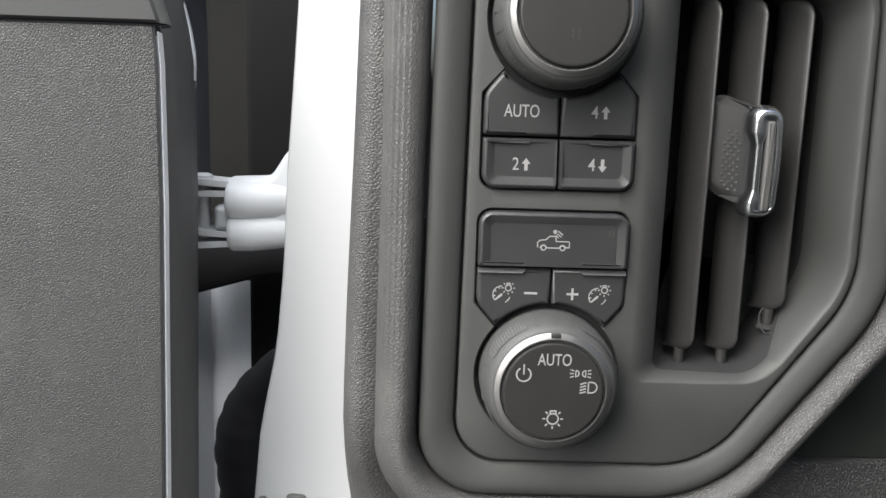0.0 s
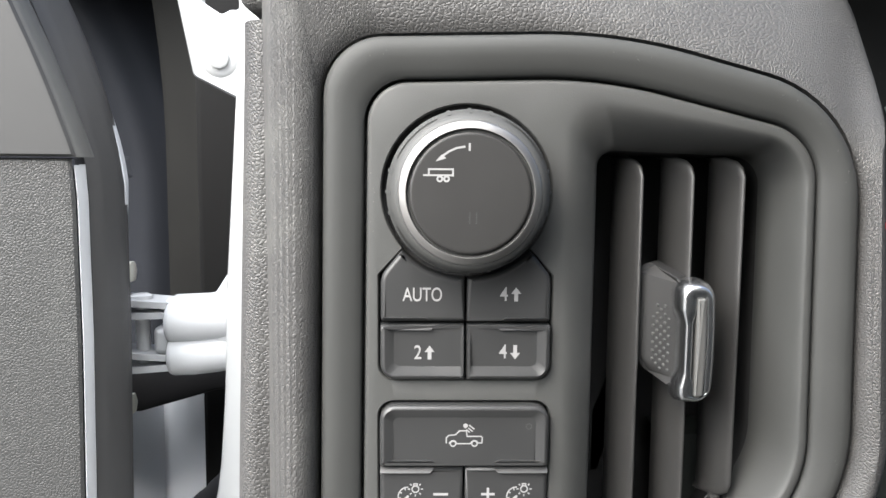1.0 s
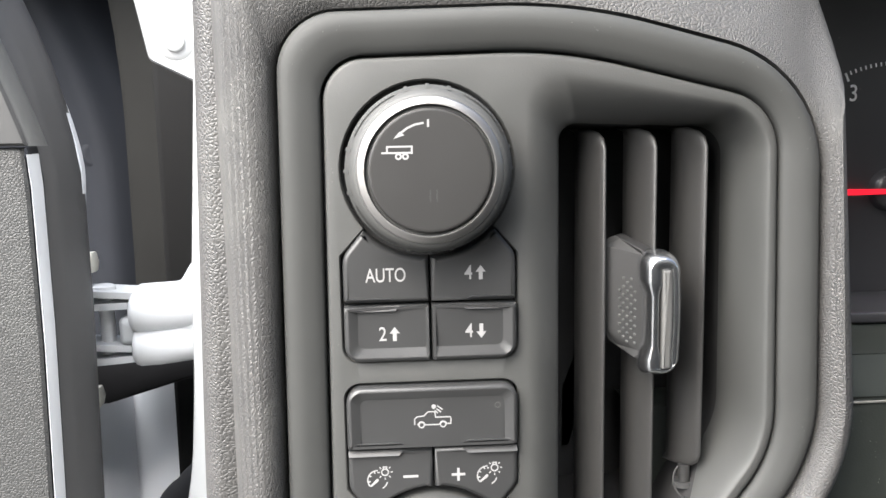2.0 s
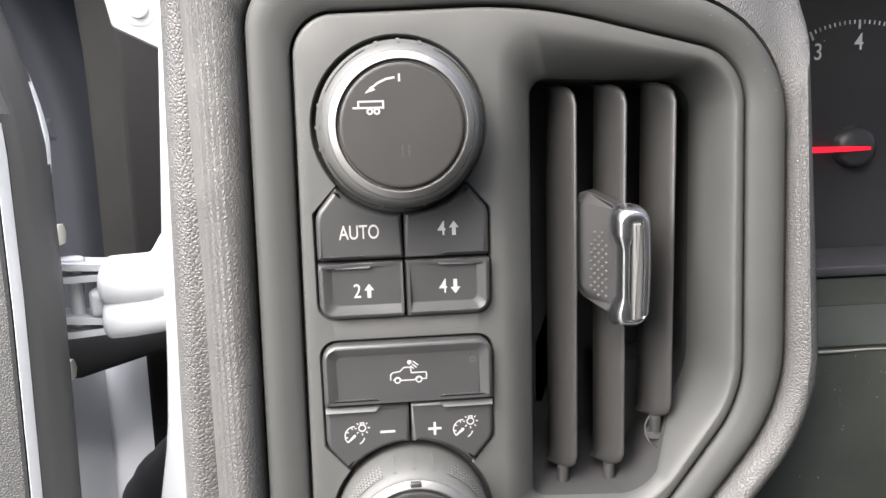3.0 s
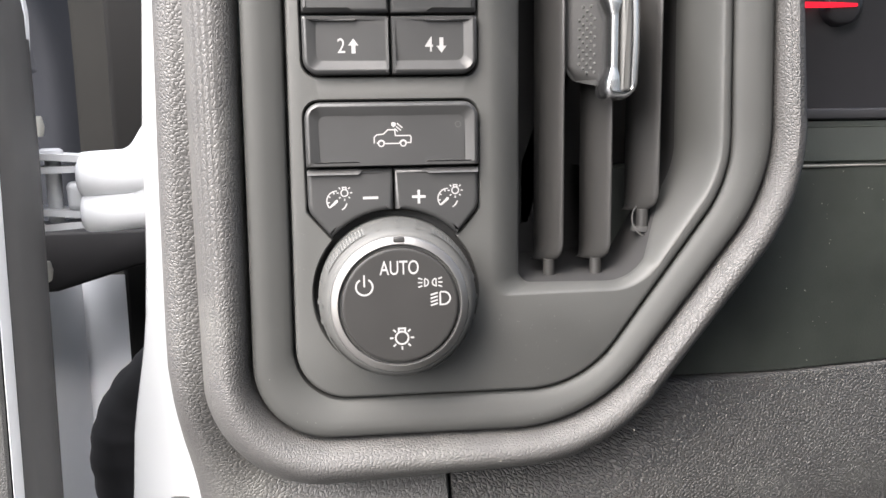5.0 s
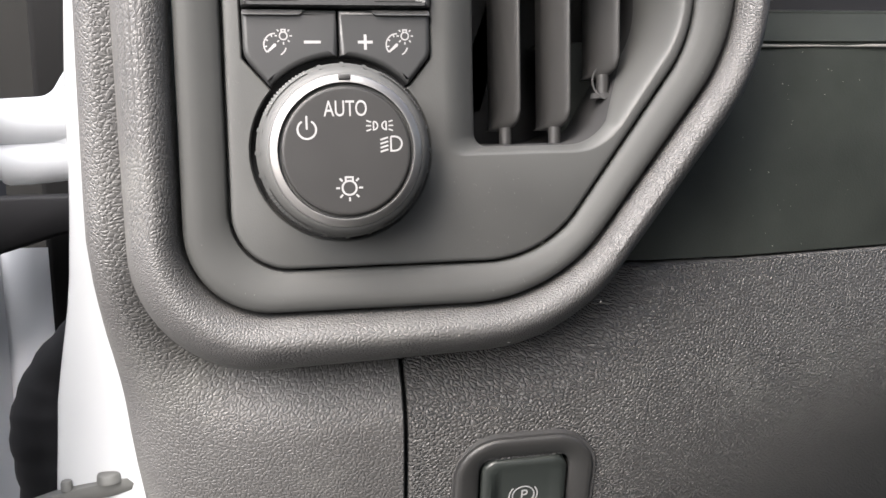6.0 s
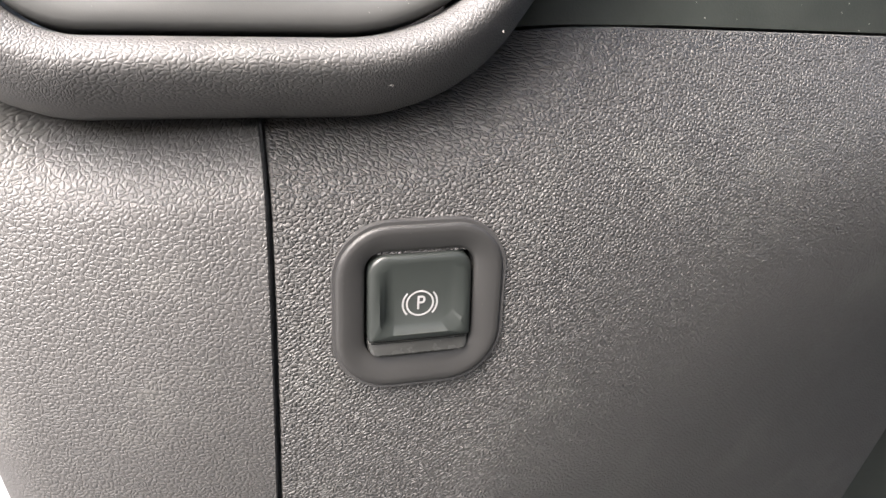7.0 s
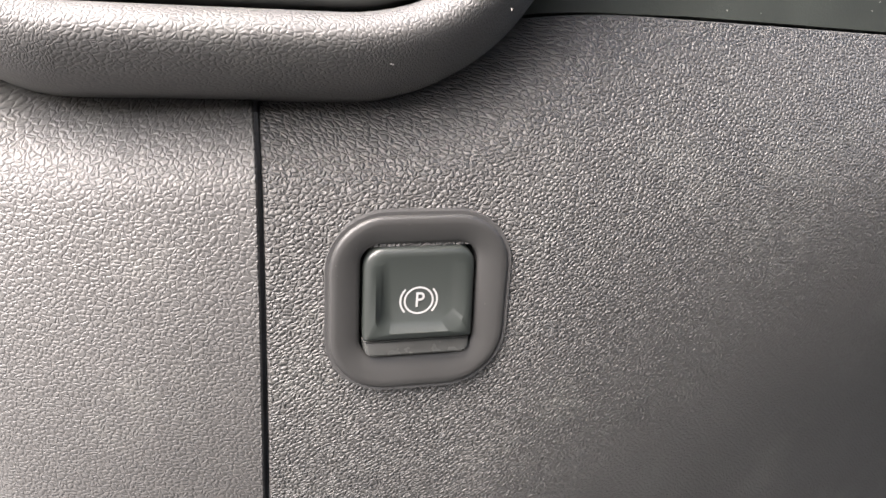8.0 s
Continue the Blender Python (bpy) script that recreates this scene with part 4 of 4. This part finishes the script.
# ---- door opening: pillar, hinge, open door ----
bm = bmesh.new()
rows = []
for z in [0.80 + 0.02 * i for i in range(33)]:
    xe = float(np.interp(z, [0.80, 0.96, 1.025, 1.06, 1.09, 1.15, 1.21, 1.26, 1.32, 1.44], [-0.158, -0.155, -0.150, -0.144, -0.139, -0.1345, -0.1325, -0.1290, -0.1250, -0.1170]))
    # the foot of the pillar lies further forward in the vehicle
    far = 0.036 * step(1.260, 0.940, z)
    xe = -0.03 + (xe + 0.03) * (1 + 1.95 * far)
    rows.append([(xe + 0.004, 0.30 + far, z), (xe + 0.0006, 0.272 + far, z), (xe, 0.268 + far, z), (xe + 0.001, 0.2655 + far, z), (xe + 0.004, 0.2645 + far, z), (-0.095, 0.258 + far, z), (-0.062, 0.245 + far, z), (-0.052, 0.22, z), (-0.050, 0.06, z)])
loft(bm, rows, closed=False)
pillar = part("door_pillar", bm, WHITE)
tagged(pillar, "white painted body pillar at the open door", "body pillar", kind="structure")

hinge = thing("door_hinge", "white painted steel door hinge between pillar and door", "hinge", (-0.17, 0.31, 1.18))
hinv = hinge.matrix_world.inverted()


def slab(outline, y0, y1, soft=0.003):
    """A plate with rounded edges: outline in x-z between two depths."""
    bm = bmesh.new()
    loft(bm, [at_depth(grown(outline, -soft), y1), at_depth(outline, y1 - soft), at_depth(outline, y0 + soft), at_depth(grown(outline, -soft * 0.4), y0 + soft * 0.3), at_depth(grown(outline, -soft), y0)], cap=True)
    return bm


body = rounded([(-0.181, 1.154, 0.004), (-0.160, 1.1525, 0.012), (-0.128, 1.166, 0.010), (-0.128, 1.230, 0.004), (-0.139, 1.222, 0.012), (-0.150, 1.2045, 0.012), (-0.182, 1.2030, 0.004)], 6)
part("pillar_bracket", slab(body, 0.300, 0.330, 0.006), HINGE_LIT, hinge).matrix_parent_inverse = hinv
for z, x0, x1, r in ((1.1880, -0.1795, -0.126, 0.0140), (1.1655, -0.1785, -0.128, 0.0132)):
    bm = bmesh.new()
    line = [(x0 + (x1 - x0) * u, 0.304 + 0.010 * u * u, z + 0.003 * u * u) for u in (0.0, 0.02, 0.06, 0.3, 0.6, 0.8, 1.0)]
    tube(bm, line, [0.80 * r, 0.93 * r, r, r, 0.97 * r, 0.94 * r, 0.9 * r], 20)
    part("knuckle", bm, HINGE_LIT, hinge).matrix_parent_inverse = hinv
tongue = rounded([(-0.1885, 1.1665, 0.004), (-0.160, 1.1665, 0.002), (-0.160, 1.1860, 0.002), (-0.1885, 1.1850, 0.004)], 5)
part("middle_tongue", slab(tongue, 0.299, 0.330, 0.004), HINGE_LIT, hinge).matrix_parent_inverse = hinv
for z, tilt in ((1.1990, 0.004), (1.1930, -0.001), (1.1640, 0.004), (1.1580, -0.003)):
    # thin flat arms, one above the other, rounded round the pin
    plan = [(-0.176, 0.300), (-0.198, 0.298)] + [(-0.203 + 0.012 * math.cos(radians(a)), 0.312 + 0.012 * math.sin(radians(a))) for a in range(250, 109, -20)] + [(-0.198, 0.326), (-0.176, 0.326)]
    wide = [(x - 0.022 if i > 1 and x < -0.199 else x, y) for i, (x, y) in enumerate(plan)]
    bm = bmesh.new()
    h = 0.0021
    rise = [z + tilt * (-0.176 - x) / 0.05 for x, y in wide]
    loft(bm, [[(x, y, q + d) for (x, y), q in zip(wide, rise)] for d in (-h, h)], cap=True)
    bm.faces.new([bm.verts.new((x, y, q - h)) for (x, y), q in zip(wide, rise)])
    part("hinge_arm", bm, HINGE_LIT, hinge).matrix_parent_inverse = hinv
bm = bmesh.new()
tube(bm, [(-0.1985, 0.312, 1.155), (-0.1985, 0.312, 1.205)], 0.0048, 14)
part("hinge_pin", bm, HINGE_LIT, hinge).matrix_parent_inverse = hinv
bm = bmesh.new()
tube(bm, [(-0.1985, 0.310, 1.2005), (-0.1985, 0.310, 1.2045), (-0.1985, 0.310, 1.2058)], [0.0075, 0.0072, 0.005], 18)
part("pin_head", bm, HINGE_LIT, hinge).matrix_parent_inverse = hinv


def bolt(at, r, depth, name_label):
    """A hexagon bolt head on its washer, facing along x."""
    x, y, z = at
    e = thing("bolt", name_label, "bolt", at, group="hinge bolts")
    back = e.matrix_world.inverted()
    hexa = [(math.cos(math.pi * i / 3), math.sin(math.pi * i / 3)) for i in range(6)]
    bm = bmesh.new()
    loft(bm, [[(x - depth, y + r * c, z + r * s) for c, s in hexa], [(x, y + r * c, z + r * s) for c, s in hexa], [(x + 0.001, y + 0.8 * r * c, z + 0.8 * r * s) for c, s in hexa]], cap=True)
    part("head", bm, BOLT, e).matrix_parent_inverse = back
    bm = bmesh.new()
    tube(bm, [(x - depth - 0.0016, y, z), (x - depth, y, z)], r * 1.25, 16)
    part("washer", bm, BOLT, e).matrix_parent_inverse = back


bolt((-0.206, 0.317, 1.2195), 0.0075, 0.02, "zinc hexagon bolt above the door hinge")
bolt((-0.216, 0.338, 1.1220), 0.0080, 0.02, "zinc hexagon bolt below the door hinge")

flange = rounded([(-0.177, 1.460, 0.01), (-0.172, 1.420, 0.01), (-0.158, 1.347, 0.006), (-0.128, 1.332, 0.006), (-0.110, 1.330, 0.004), (-0.110, 1.460, 0.01)], 5)
window = rounded([(-0.151, 1.425, 0.003), (-0.151, 1.393, 0.003), (-0.1395, 1.3855, 0.003), (-0.1340, 1.3885, 0.002), (-0.1285, 1.3885, 0.002), (-0.1285, 1.425, 0.003)], 5)
bm = bmesh.new()
filled(bm, [at_depth(grown(flange, -0.0012), 0.300), at_depth(grown(window, 0.0012), 0.300)])
loft(bm, [at_depth(grown(flange, -0.0012), 0.300), at_depth(flange, 0.3015), at_depth(flange, 0.306)])
loft(bm, [at_depth(grown(window, 0.0012), 0.300), at_depth(window, 0.3015), at_depth(window, 0.306)])
fl = part("fender_bracket", bm, WHITE)
tagged(fl, "white painted fender bracket above the door hinge", "bracket")
part("bracket_bolt", lathe([(0.0125, 0.002), (0.0112, 0.0004), (0.0085, -0.0006), (0.0066, -0.0010), (0.0062, -0.0034), (0.0050, -0.0042)], (-0.141, 0.299, 1.358), 24), WHITE, fl, "white overpainted bolt")

# black and dark parts inside the opening
bm = bmesh.new()
rows = []
for z in [0.80 + 0.03 * i for i in range(29)]:
    fold = -0.305 - 0.9 * max(0.0, z - 1.26) ** 1.6
    row = []
    for u in [-0.36, -0.28, -0.20, -0.14, -0.10] + [-0.07 + 0.006 * i for i in range(28)] + [0.11, 0.13, 0.16, 0.20, 0.24, 0.27]:
        x = fold + u
        y = 0.66 + 0.10 * (x + 0.40) - 0.016 * math.exp(-(u / 0.024) ** 2) + 0.024 * step(0.030, 0.072, u)
        row.append((x, y + 0.003 * math.sin(9.0 * z + 14.0 * u), z))
    rows.append(row)
loft(bm, rows, closed=False)
liner = part("wheel_arch_liner", bm, LINER)
tagged(liner, "dark plastic fender liner inside the door gap", "fender liner", kind="structure")
part("dimple", lathe([(0.0150, 0.004), (0.0125, 0.0022), (0.0105, 0.0014), (0.0080, 0.0016), (0.0050, 0.0020)], (-0.318, 0.652, 1.285), 28), LINER, liner)
bm = bmesh.new()
loft(bm, [[(x + 0.00, y, z) for x, y in ((-0.268 - 0.45 * max(0.0, z - 1.30) ** 2, 0.600), (-0.262 - 0.45 * max(0.0, z - 1.30) ** 2, 0.594), (-0.240, 0.590), (-0.215, 0.580), (-0.195, 0.575))] for z in [0.80 + 0.04 * i for i in range(20)]], closed=False)
rear = part("splash_panel", bm, SPLASH)
tagged(rear, "grimy olive-black splash panel inside the door gap", "fender liner", kind="structure")
strap = rounded([(-0.360, 1.090, 0.004), (-0.235, 1.0945, 0.01), (-0.175, 1.112, 0.02), (-0.100, 1.120, 0.004), (-0.100, 1.147, 0.004), (-0.170, 1.141, 0.02), (-0.360, 1.140, 0.004)], 4)
band = part("check_strap_bracket", slab(strap, 0.405, 0.430, 0.003), STEEL)
tagged(band, "black steel bracket under the door hinge", "bracket")
# plain near-black box that fills the gap beside the pillar
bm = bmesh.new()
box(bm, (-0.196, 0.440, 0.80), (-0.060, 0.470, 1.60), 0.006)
dark = part("dark_upright", bm, DARK_FILL)
tagged(dark, "near-black upright box inside the door gap", "body seam", kind="structure")
bm = bmesh.new()
loft(bm, [[(x, y, z) for x, y in ((-0.50, 0.43), (-0.275, 0.440), (-0.245, 0.4465), (-0.232, 0.455), (-0.222, 0.446), (-0.205, 0.442), (-0.194, 0.4415), (-0.192, 0.46))] for z in [0.80 + 0.03 * i for i in range(11)]], closed=False)
fend = part("fender_edge", bm, GREY)
tagged(fend, "pale grey painted fender edge behind the hinge", "fender", kind="structure")
bm = bmesh.new()
tube(bm, curve_points([(-0.150, 0.36, 1.060), (-0.175, 0.37, 1.020), (-0.183, 0.37, 0.985), (-0.180, 0.37, 0.945), (-0.178, 0.37, 0.900), (-0.180, 0.37, 0.82)], 6), [0.010 + 0.016 * math.sin(min(1.0, i / 14) * math.pi / 2) - 0.0012 * (i % 3 == 0) for i in range(31)], 18)
boot = part("rubber_boot", bm, STEEL)
tagged(boot, "black rubber wiring boot between pillar and door", "cable boot")
bm = bmesh.new()
line = curve_points([(-0.224, 0.302, 0.938), (-0.191, 0.300, 0.949), (-0.158, 0.298, 0.959), (-0.132, 0.298, 0.963), (-0.112, 0.300, 0.965), (-0.099, 0.302, 0.961), (-0.090, 0.306, 0.949)], 6)
loft(bm, [[(p.x, p.y + a, p.z + b) for a, b in ((0.004, -0.0058), (-0.0015, -0.0058), (-0.0034, -0.0040), (-0.0040, 0.0), (-0.0034, 0.0040), (-0.0015, 0.0052), (0.004, 0.0052))] for p in line], closed=False)
lead = part("check_link", bm, LINK)
tagged(lead, "grey cast door check link bolted to the pillar", "door check")
for x, z, r in ((-0.1310, 0.9675, 0.0070), (-0.1560, 0.9645, 0.0033)):
    bm = bmesh.new()
    tube(bm, [(x, 0.2965, z), (x, 0.2965, z + 0.0045), (x, 0.2965, z + 0.0058), (x, 0.2965, z + 0.0064)], [r * 1.08, r, r * 0.85, r * 0.5], 20)
    part("rivet", bm, LINK, lead, "domed rivet head")

door = thing("open_door", "open front door with grained charcoal trim and rubber seal", "car door", (-0.4, 0.22, 0.8))
dinv = door.matrix_world.inverted()


def door_x(z, base, slope, lean):
    """The door's hinge-side edge, leaning outward above the belt line."""
    e = max(0.0, z - 1.282)
    return base - 0.02 * max(0.0, 1.2 - z) - slope * e - lean * e * e


bm = bmesh.new()
rows = []
for z in [0.70 + 0.025 * i for i in range(24)] + [1.2940, 1.2952]:
    e = door_x(z, -0.1860, 0.1, 0.0)
    lip = 0.0016 if z > 1.2945 else 0.0
    rows.append([(-0.70, 0.180 + lip, z), (-0.40, 0.180 + lip, z), (e - 0.004, 0.180 + lip, z), (e - 0.0012, 0.1806 + lip, z), (e, 0.1825 + lip, z), (e - 0.0045, 0.190, z)])
rows.append([(p[0], p[1] + 0.012, p[2] + 0.0003) for p in rows[-1]])
loft(bm, rows, closed=False)
part("lower_trim", bm, DOOR_GRAIN, door, "grained charcoal door trim").matrix_parent_inverse = dinv
bm = bmesh.new()
rows = []
for z in [1.2962, 1.2975, 1.305, 1.32, 1.335, 1.35, 1.37, 1.39, 1.42, 1.46]:
    e = door_x(z, -0.1795, 0.28, 0.9)
    lip = 0.0016 if z < 1.297 else 0.0
    rows.append([(-0.70, 0.177 + lip, z), (-0.40, 0.177 + lip, z), (e - 0.004, 0.177 + lip, z), (e - 0.0012, 0.1776 + lip, z), (e, 0.1795 + lip, z), (e - 0.0045, 0.188, z)])
rows.insert(0, [(p[0], p[1] + 0.012, p[2]) for p in rows[0]])
loft(bm, rows, closed=False)
part("upper_trim", bm, TRIM, door, "smooth charcoal upper door trim").matrix_parent_inverse = dinv
bm = bmesh.new()
rows = []
for z in [0.70 + 0.025 * i for i in range(24)] + [1.292]:
    e = door_x(z, -0.1860, 0.1, 0.0)
    t = min(1, (1.3005 - z) / 0.012)
    rows.append([(e + 0.0004, 0.1835, z), (e + 0.0010 * t, 0.1830, z), (e + 0.0011 * t, 0.1850, z), (e - 0.0020 * t, 0.1980, z), (e - 0.0062, 0.2140, z), (e - 0.012, 0.2200, z)])
loft(bm, rows, closed=False)
part("door_edge", bm, EDGE, door, "pale painted door edge").matrix_parent_inverse = dinv
bm = bmesh.new()
rows = []
for z in [1.2960, 1.30, 1.31, 1.325, 1.34, 1.355, 1.37, 1.39, 1.42, 1.46]:
    e = door_x(z, -0.1795, 0.28, 0.9)
    rows.append([(e - 0.0004, 0.1800, z), (e + 0.0006, 0.1806, z), (e + 0.0015, 0.1825, z), (e + 0.0019, 0.1855, z), (e + 0.0016, 0.1910, z), (e + 0.0004, 0.1985, z), (e - 0.0030, 0.2100, z), (e - 0.012, 0.2200, z)])
loft(bm, rows, closed=False)
part("upper_edge", bm, SMOOTH, door, "grey rounded edge of the upper trim").matrix_parent_inverse = dinv
bm = bmesh.new()
rows = []
for i in range(15):
    u = i / 14
    z = 1.250 + 0.080 * u
    e = door_x(z, -0.1868, 0.12, 1.6)
    b = 0.0022 * math.sin(math.pi * u) ** 0.8 - 0.0018
    rows.append([(e - 0.0080, 0.262, z), (e + b - 0.0010, 0.2535, z), (e + b, 0.2540, z), (e + b - 0.001, 0.262, z)])
loft(bm, rows, closed=False)
part("door_flange", bm, EDGE, door, "pale painted flange beyond the seal").matrix_parent_inverse = dinv
bm = bmesh.new()
rows = []
for z in [0.70 + 0.02 * i for i in range(40)]:
    e = door_x(z, -0.1868, 0.12, 1.6)
    rows.append([(e - 0.016, 0.228, z), (e - 0.012, 0.222, z), (e - 0.0075, 0.2205, z), (e - 0.0045, 0.224, z), (e - 0.0035, 0.232, z), (e - 0.001, 0.244, z), (e, 0.252, z), (e - 0.001, 0.260, z), (e - 0.006, 0.266, z), (e - 0.03, 0.268, z)])
loft(bm, rows, closed=False)
part("door_seal", bm, RUBBER, door, "dark rubber door seal").matrix_parent_inverse = dinv
bm = bmesh.new()
box(bm, (-0.70, 0.228, 0.70), (-0.222, 0.290, 1.29), 0.004)
part("door_shell", bm, LINER, door).matrix_parent_inverse = dinv

# ---- unseen cab and ground that close the place and shape its light ----


def sheet(name, lo, hi, mat, label, category):
    bm = bmesh.new()
    box(bm, lo, hi)
    return tagged(part(name, bm, mat), label, category, kind="structure")


# assumed roof and walls, never in view; their edges steer the daylight
sheet("ceiling", (-0.03, -1.60, 1.66), (1.75, -0.27, 1.70), CLOTH, "unseen charcoal cab roof, its edges set to block light from above", "headliner")
sheet("wall_back", (-0.10, -1.66, 0.62), (1.75, -1.60, 1.34), CLOTH, "unseen charcoal cab rear wall, its height set for the light passing over", "cab wall")
# unseen blocker, set forward so the dash's right side gets less door light
sheet("light_block_side", (-0.16, -1.60, 0.62), (-0.10, -0.45, 1.70), CLOTH, "unseen charcoal wall added behind the door opening to block light", "cab wall")
sheet("wall_side", (1.75, -1.60, 0.62), (1.81, 0.60, 1.30), CLOTH, "unseen charcoal passenger wall, its height set for the light passing over", "cab wall")
sheet("floor", (-0.05, -1.60, 0.55), (1.81, 0.90, 0.62), COVER, "dark carpeted cab floor", "cab floor")
sheet("bulkhead", (-0.05, 0.85, 0.62), (1.81, 0.90, 1.20), COVER, "dark cab bulkhead", "cab wall")
sheet("dash_top", (-0.05, 0.15, 1.395), (1.75, 0.85, 1.41), GRAIN, "charcoal dashboard top", "dashboard")
# added sheets, out of sight, that block the outdoor light from the gap
sheet("gap_shade_side", (-0.76, 0.50, 0.30), (-0.74, 1.40, 1.50), LINER, "unseen dark sheet in place of the fender side, added to shade the door gap", "fender")
sheet("gap_shade_top", (-0.76, 0.50, 1.50), (-0.05, 1.40, 1.52), LINER, "unseen dark sheet over the door gap, added to shade it", "fender")
sheet("gap_shade_front", (-0.76, 1.40, 0.30), (-0.05, 1.42, 1.52), LINER, "unseen dark sheet closing the far end of the shaded gap", "fender")
sheet("ground", (-400, -400, -0.02), (400, 400, 0.0), ASPHALT, "worn grey asphalt around the vehicle", "ground")

# ---- dust and lint on the plastics ----
rng = random.Random(7)
bm = bmesh.new()


def fleck(x, y, z, size):
    a = rng.uniform(0, math.pi)
    long = size * rng.uniform(1.0, 2.6)
    u, w = Vector((math.cos(a), 0, math.sin(a))) * long / 2, Vector((-math.sin(a), 0, math.cos(a))) * size / 2
    c = Vector((x, y, z))
    ring = [bm.verts.new(c + u * math.cos(t) + w * math.sin(t) + Vector((0, -0.00003, 0))) for t in (math.pi * k / 3 + 0.3 * rng.random() for k in range(6))]
    tip = bm.verts.new(c + Vector((0, -0.00012, 0)))
    for k in range(6):
        bm.faces.new((ring[k], ring[(k + 1) % 6], tip))


for _ in range(70):
    x, z = rng.uniform(0.03, 0.22), rng.uniform(0.99, 1.10)
    if abs(x - 0.0553) > 0.026 or abs(z - 1.0575) > 0.026:
        if beyond_pad(x, z) > 0.002:
            fleck(x, knee_depth(x, z), z, rng.uniform(0.0001, 0.00028))
for _ in range(60):
    x, t = rng.uniform(0.135, 0.24), rng.random()
    fleck(x, 0.0255 + 0.0140 * t - 0.003 * math.sin(math.pi * t) + (1 - t) * max(0.0, knee_depth(x, 1.131) - 0.0245) - 0.0001, 1.1316 + 0.0714 * t, rng.uniform(0.0001, 0.0004))
for _ in range(34):
    x, z = rng.uniform(0.030, 0.060), rng.uniform(1.141, 1.166)
    fleck(x, FACE, z, rng.uniform(0.00008, 0.0002))
for _ in range(26):
    fleck(rng.uniform(-0.0285, -0.0262), FACE, rng.uniform(1.17, 1.30), rng.uniform(0.00008, 0.00018))
bed = [blend(G, I, 0.38)[k] for k in range(len(G))]
for _ in range(40):
    p = rng.choice(bed)
    fleck(p[0] + rng.uniform(-0.0008, 0.0008), -0.0018, p[2] + rng.uniform(-0.0008, 0.0008), rng.uniform(0.00008, 0.0002))
for x, z, u, y, size in ((0.046, 1.1135, 0.0, 0.0010, 0.0005), (0.004, 1.1120, 0.0, 0.0022, 0.0005), (-0.030, 1.1133, 0.0, 0.0030, 0.0006), (-0.012, 1.1185, 0.0, -0.0060, 0.0003), (0.030, 1.1180, 0.0, -0.0058, 0.0003), (0.072, 1.1250, 0.0, -0.0050, 0.0004)):
    fleck(x, y, z, size)
crest = [blend(edge, S, 0.42)[k] for k in range(len(S))]
for _ in range(36):
    p = rng.choice(crest)
    fleck(p[0] + rng.uniform(-0.001, 0.001), -0.0056, p[2] + rng.uniform(-0.001, 0.001), rng.uniform(0.00008, 0.00022))
for _ in range(14):
    x, z = rng.uniform(-0.021, 0.021), rng.uniform(-0.021, 0.021)
    if max(abs(x), abs(z)) > 0.016:
        fleck(0.0553 + x, 0.0196 - 0.0011 - 0.30 * z, 1.0575 + z, rng.uniform(0.00006, 0.00014))
dust = part("dust", bm, DUST)
tagged(dust, "pale dust flecks and lint on the dark plastics", "dust", kind="stuff")
